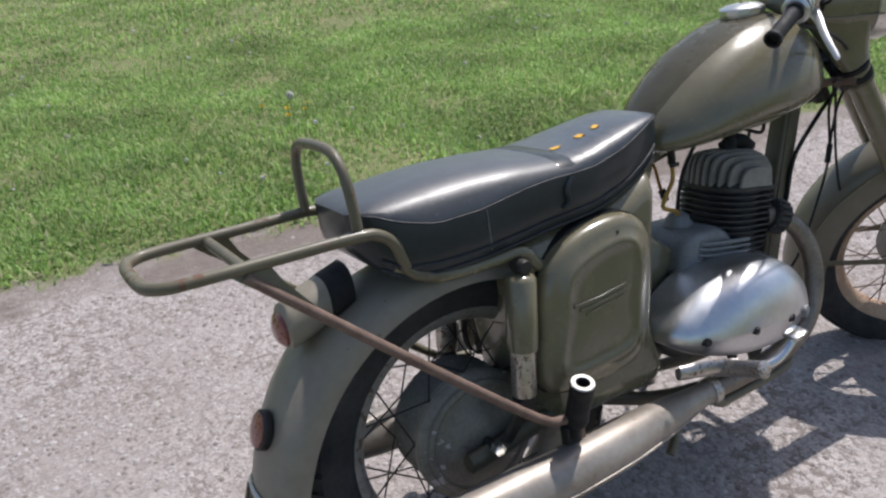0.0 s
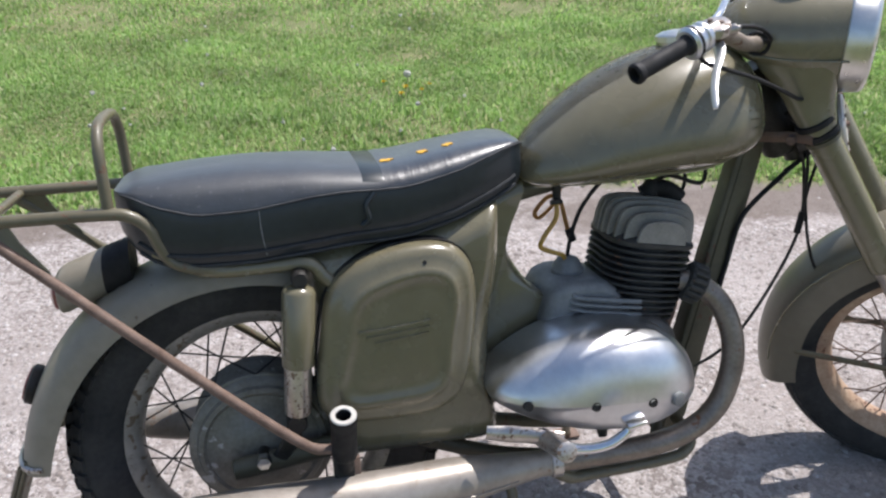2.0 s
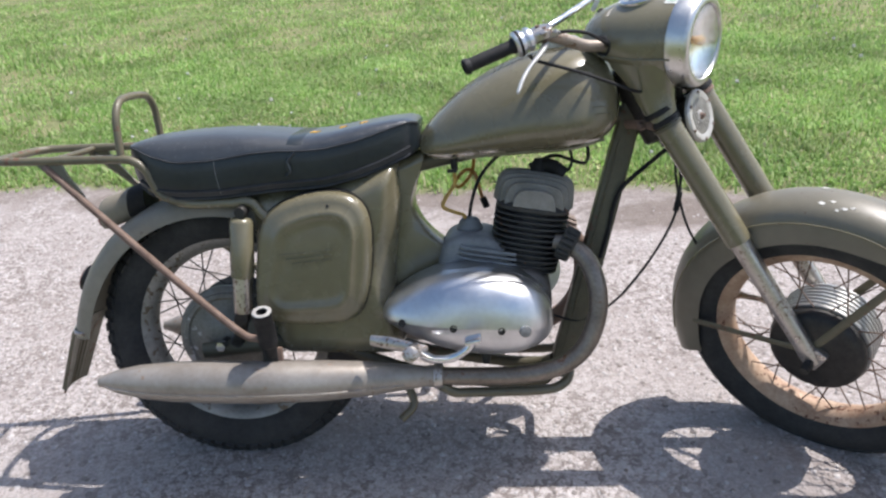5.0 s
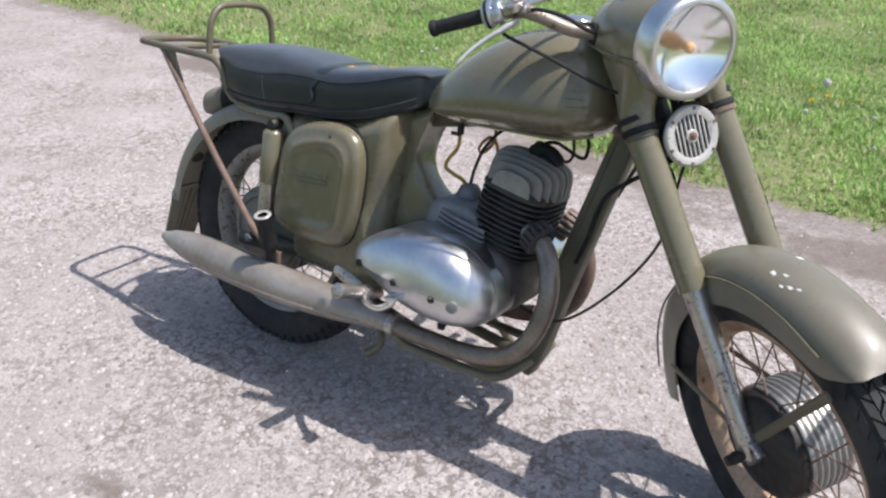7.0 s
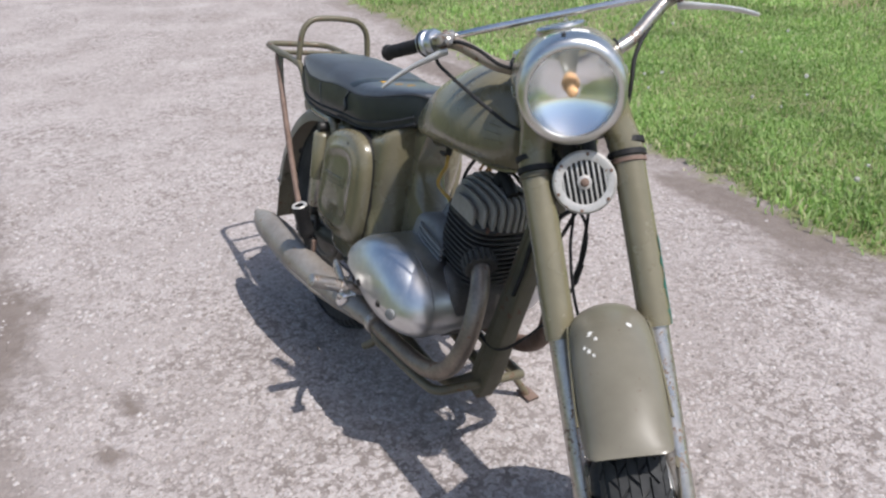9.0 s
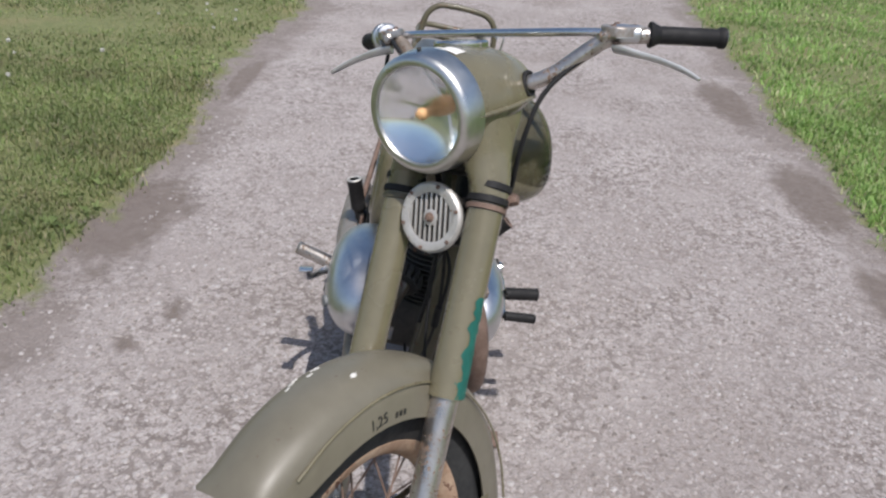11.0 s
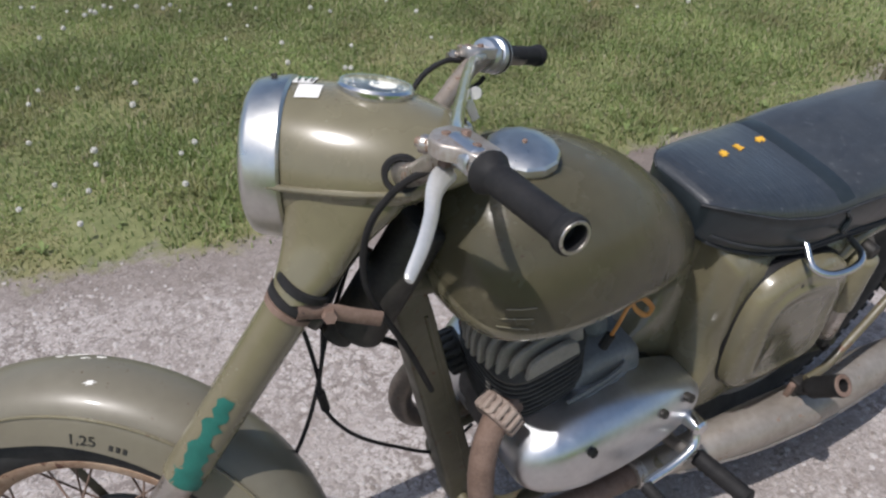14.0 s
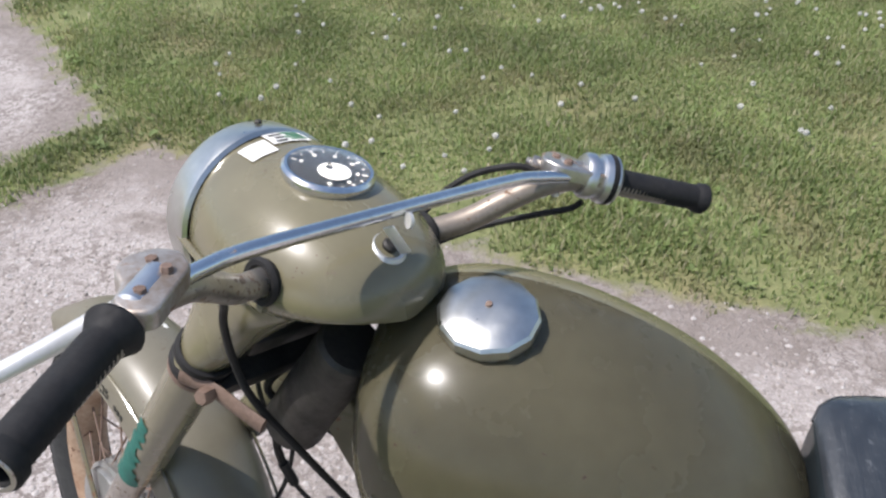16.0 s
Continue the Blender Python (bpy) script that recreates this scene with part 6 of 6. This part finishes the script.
# foot rest bar under the engine, its ends bent up
loop = part("foot_rest_bar", sweep([(0.47, -0.150, 0.238), (0.52, -0.140, 0.196), (0.56, -0.132, 0.188), (0.72, -0.122, 0.186), (0.765, -0.112, 0.193), (0.785, -0.085, 0.205), (0.79, 0.0, 0.208), (0.785, 0.085, 0.205), (0.765, 0.112, 0.193), (0.72, 0.122, 0.186), (0.56, 0.132, 0.188), (0.50, 0.145, 0.215), (0.45, 0.150, 0.255)], 0.011, 12, 5), OLIVE_WORN, bike, "bent foot rest tube under the engine")


def rubber_peg(a, b, r, parent, label, material=RUBBER):
    way = (Vector(b) - Vector(a)).normalized()
    L = (Vector(b) - Vector(a)).length
    prof = [(r * 0.6, 0), (r, 0.003)] + [(r - 0.0012 * (k % 2), 0.006 + k * (L - 0.012) / 14) for k in range(15)] + [(r, L - 0.003), (r * 0.7, L)]
    return part("rubber", lathe(prof, a, way, 14), material, parent, label)


right_rest = part("foot_peg", sweep([(0.43, -0.12, 0.285), (0.45, -0.17, 0.305), (0.455, -0.20, 0.320)], 0.012, 10, 4), CHROME_PITTED, bike, "right foot peg with worn rubber")
rubber_peg((0.454, -0.195, 0.318), (0.458, -0.305, 0.352), 0.0165, right_rest, "worn grey peg sleeve", CHROME_PITTED)
left_rest = part("foot_peg", sweep([(0.43, 0.12, 0.285), (0.43, 0.17, 0.305), (0.428, 0.20, 0.318)], 0.012, 10, 4), CHROME_PITTED, bike, "left foot peg with round black rubber")
rubber_peg((0.429, 0.195, 0.316), (0.418, 0.305, 0.330), 0.0165, left_rest, "black peg rubber")
pedal = part("brake_pedal", sweep([(0.475, -0.225, 0.318, 0.011), (0.50, -0.245, 0.316, 0.009), (0.54, -0.262, 0.326, 0.0085), (0.572, -0.266, 0.347, 0.008), (0.580, -0.268, 0.362, 0.008)], 0.009, 12, 5), CHROME, bike, "polished brake pedal with a flat tip")
part("pedal_pad", block((0.034, 0.032, 0.009), 0.003, pose(0.583, -0.269, 0.367, 6, -12, 0)), CHROME, pedal)
part("pedal_arm", sweep([(0.36, -0.195, 0.342, 0.012), (0.40, -0.205, 0.338, 0.015), (0.44, -0.212, 0.332, 0.013), (0.48, -0.222, 0.322, 0.016)], 0.011, 10, 5, flat=0.6), CHROME_PITTED, pedal, "cast alloy pedal arm")
shift = part("gear_lever", sweep([(0.445, 0.175, 0.395, 0.010), (0.455, 0.195, 0.365, 0.009), (0.50, 0.200, 0.345, 0.008), (0.545, 0.200, 0.334, 0.008), (0.56, 0.205, 0.333, 0.008)], 0.008, 10, 5), CHROME, bike, "chrome gear lever with black rubber")
part("lever_boss", lathe([(0.014, -0.02), (0.016, -0.015), (0.016, 0.012), (0.012, 0.016)], (0.445, 0.175, 0.395), (0, 1, 0.1), 18), CHROME, shift)
rubber_peg((0.56, 0.203, 0.333), (0.56, 0.278, 0.340), 0.0120, shift, "small black lever rubber")
STAND_FOOT = BIKE.inverted() @ Vector((0.690, 0.272, 0.008))
stand = part("side_stand", sweep([(0.605, 0.125, 0.195), (0.625, 0.145, 0.165), tuple(STAND_FOOT + Vector((-0.01, -0.02, 0.03))), tuple(STAND_FOOT)], 0.0095, 10, 5), OLIVE_WORN, bike, "extended side stand with a small foot plate")
part("foot_plate", block((0.055, 0.035, 0.006), 0.002, Matrix.Translation(STAND_FOOT + Vector((0.0, 0.005, 0.0))) @ Matrix.Rotation(radians(9.8), 4, "X")), RUST, stand)
part("centre_stand", sweep([(0.40, -0.075, 0.215), (0.43, -0.10, 0.150), (0.40, -0.115, 0.115)], 0.010, 10, 4), OLIVE_WORN, bike, "folded centre stand leg")


# ---- cables ----
def cable(points, r, label, material=RUBBER, m=None):
    return part("cable", sweep(points, r, 8, 8), material, bike, label, m)


S = lambda x, y, z: tuple(STEER @ Vector((x, y, z)))
cable([S(0.850, -0.238, 0.992), S(0.862, -0.234, 0.980), S(0.893, -0.214, 0.964), S(0.933, -0.185, 0.941), S(0.970, -0.150, 0.911), S(1.000, -0.113, 0.880), S(1.010, -0.088, 0.868)], 0.0034, "grey throttle cable from the twist grip to the headlamp shell")
cable([S(0.882, -0.200, 1.020), S(0.902, -0.182, 1.022), S(0.928, -0.150, 1.008), S(0.944, -0.118, 0.980), S(0.936, -0.090, 0.962)], 0.0036, "black brake cable looping into the headlamp shell")
cable([S(0.868, 0.190, 1.004), S(0.905, 0.150, 0.978), S(0.935, 0.122, 0.945), S(0.958, 0.108, 0.905), S(0.968, 0.09, 0.85), S(0.96, 0.07, 0.80), (0.95, 0.05, 0.72), (0.90, 0.045, 0.60)], 0.0040, "black clutch cable sleeve")
cable([S(1.0, -0.04, 0.82), S(1.02, -0.05, 0.76), (1.030, -0.020, 0.68), (1.033, -0.018, 0.575), (0.985, -0.020, 0.47), (0.90, -0.03, 0.365), (0.82, -0.02, 0.312), (0.75, -0.03, 0.33)], 0.0030, "black cable looping down to the engine")
cable([S(1.075, 0.0, 0.755), (1.048, -0.035, 0.705), (1.038, -0.024, 0.64), (1.033, -0.018, 0.575)], 0.0030, "thin horn wire")
part("cable_joint", sweep([(1.036, -0.019, 0.602), (1.028, -0.018, 0.560)], 0.0065, 8, 1), RUBBER, bike, "black cable joint sleeve")
cable([S(1.010, -0.06, 0.80), (1.014, -0.048, 0.72), (1.024, -0.040, 0.63), (1.045, -0.030, 0.545), (1.075, -0.018, 0.483), (1.110, -0.010, 0.446), (1.15, -0.02, 0.42)], 0.0030, "thin cable looping from the fork to the front guard")
cable([S(0.99, -0.05, 0.82), (1.035, -0.035, 0.735), (0.985, -0.03, 0.685), (0.915, -0.03, 0.625), (0.893, -0.026, 0.58), (0.880, -0.024, 0.52), (0.862, -0.024, 0.46)], 0.0048, "black wiring sleeve along the down tube")
cable([(0.572, 0, 0.560), (0.580, 0, 0.60), (0.60, 0, 0.65), (0.64, 0, 0.695), (0.68, 0, 0.705)], 0.004, "black throttle cable to the carburettor")


# ---- lettering on the front guard: tyre pressure ----
def guard_text(body, deg, size):
    cu = bpy.data.curves.new("lettering", "FONT")
    cu.body, cu.size, cu.align_x, cu.extrude = body, size, "CENTER", 0.0004
    tmp = new("lettering_curve", cu)
    me = bpy.data.meshes.new_from_object(tmp.evaluated_get(bpy.context.evaluated_depsgraph_get()))
    bpy.data.objects.remove(tmp)
    bm = bmesh.new()
    bm.from_mesh(me)
    a = radians(deg)
    back = Vector((math.sin(a), 0, -math.cos(a)))         # along the rim, towards the fork on this side
    f = Matrix((-back, Vector((math.cos(a), 0, math.sin(a))), Vector((0, 1, 0)))).transposed().to_4x4()
    m = STEER @ Matrix.Translation(on_guard(FRONT_AXLE, 0.2840, deg, 0.0684)) @ f
    return part("lettering", bm, BLACK_PAINT, front_guard, "hand-painted black figures", m)


guard_text("1,25", 95.5, 0.022)
for k in range(3):
    a = radians(103 + 1.8 * k)
    part("lettering_bar", block((0.005, 0.0012, 0.008), 0, STEER @ Matrix.Translation(on_guard(FRONT_AXLE, 0.2875, 103 + 1.8 * k, 0.0683)) @ Matrix.Rotation(math.pi / 2 - a, 4, "Y")), BLACK_PAINT, front_guard)


# ---- loose stuff on the ground ----
gravel("gravel", "small pale angular stones on the track", (-1.6, 3.0, -1.3, 1.9), 24000, 0.0110, 11)
gravel("gravel", "small pale angular stones along the far track", (-6.5, 6.0, -1.6, 2.4), 9000, 0.0120, 12)
grass("grass", "short mown green grass beside the track", (-3.0, 4.8, 1.45, 5.2), 185000, 0.046, 21, BLADES, 1.3)
grass("grass", "short mown green grass further off", (-9.0, 8.0, 1.5, 10.0), 140000, 0.058, 22, BLADES, 2.3)
grass("grass", "short green and dry grass beside the track", (-2.6, 5.2, -5.0, -0.9), 235000, 0.042, 23, BLADES_DRY, 0.95)
grass("grass", "short green and dry grass further off", (-8.0, 8.0, -8.0, -1.0), 145000, 0.036, 24, BLADES_DRY, 1.5)
weeds(31, 1500, (-5, 5, 1.6, 7))
weeds(32, 1500, (-5, 5, -5.5, -1.1))


def dandelion(height):
    """stalk > seed head: a fluffy ball of many fine spikes"""
    ob = new("dandelion", mesh_of("dandelion", sweep([(0, 0, 0, 0.0022), (0.006, 0.004, height * 0.5, 0.0019), (0.003, 0.008, height, 0.0016)], 0.002, 5, 3), STALK))
    tagged(ob, "dandelion gone to seed, white fluffy head on a stalk", "dandelion", "dandelions in the grass")
    bm = bmesh.new()
    rng = random.Random(3)
    bmesh.ops.create_icosphere(bm, subdivisions=1, radius=0.008)
    for k in range(70):
        z = 1 - 2 * (k + 0.5) / 70
        a = k * 2.39996
        q = math.sqrt(1 - z * z)
        d = Vector((q * math.cos(a), q * math.sin(a), z))
        s = d.orthogonal().normalized() * 0.0042
        t = d.cross(s)
        tip = d * rng.uniform(0.017, 0.020)
        v = [bm.verts.new(p) for p in (d * 0.006, tip + s, tip - s * 0.5 + t * 0.87, tip - s * 0.5 - t * 0.87)]
        for f in ((0, 1, 2), (0, 2, 3), (0, 3, 1), (1, 3, 2)):
            bm.faces.new([v[i] for i in f])
    head = part("seed_head", bm, SEED, ob, "", Matrix.Translation((0.003, 0.008, height + 0.012)), 20)
    return ob


rng = random.Random(77)
first = dandelion(0.13)
first.matrix_world = pose(0.70, 2.92, 0.015)
spots = [(3.18, 3.30, 0), (0.72, 2.60, 0)]
while len(spots) < 285:
    x, y = rng.choice((rng.uniform(-4, 5), rng.uniform(-1.6, 3.4), rng.uniform(-1.6, 3.4))), rng.choice((rng.uniform(1.9, 6), rng.uniform(-4.4, -1.35), rng.uniform(-4.4, -1.35), rng.uniform(-6, -1.35)))
    if turf_at(x, y) > 0.1 and (y < 0 or rng.random() < 0.45) and noise.noise((x * 0.8, y * 0.8, 4.4)) + 0.3 > rng.random() * 0.8:
        spots.append((x, y, rng.random()))
for x, y, k in spots:
    c = copy_thing(first, pose(x, y, 0.012, rng.uniform(-16, 16), rng.uniform(-16, 16), rng.uniform(0, 360)) @ Matrix.Scale(0.62 - 0.28 * k, 4))


def blossom():
    """stalk > yellow flower head of many narrow petals"""
    ob = new("dandelion", mesh_of("dandelion", sweep([(0, 0, 0, 0.0022), (0.004, 0.003, 0.03, 0.0019), (0.003, 0.006, 0.06, 0.0018)], 0.002, 5, 3), STALK))
    tagged(ob, "yellow dandelion in bloom in the short grass", "dandelion", "yellow dandelions in the grass")
    bm = bmesh.new()
    rng = random.Random(8)
    for k in range(48):
        a, up, l = k * 2.39996, 0.15 + 1.1 * (1 - k / 48), 0.010 + 0.008 * k / 48
        c, s = math.cos(a), math.sin(a)
        tip = Vector((c * l * math.cos(up), s * l * math.cos(up), 0.004 + l * math.sin(up)))
        side = Vector((-s, c, 0)) * 0.0022
        v = [bm.verts.new(p) for p in (Vector((0, 0, 0)), tip - side, tip + side)]
        bm.faces.new(v)
    part("flower_head", bm, PETAL, ob, "", Matrix.Translation((0.003, 0.006, 0.058)), 20)
    return ob


first = blossom()
first.matrix_world = pose(0.66, 2.86, 0.012)
for x, y in ((0.78, 2.95), (0.84, 3.06), (0.70, 3.02), (0.60, 3.10)):
    copy_thing(first, pose(x, y, 0.012, rng.uniform(-14, 14), rng.uniform(-14, 14), rng.uniform(0, 360)) @ Matrix.Scale(rng.uniform(0.75, 1.05), 4))
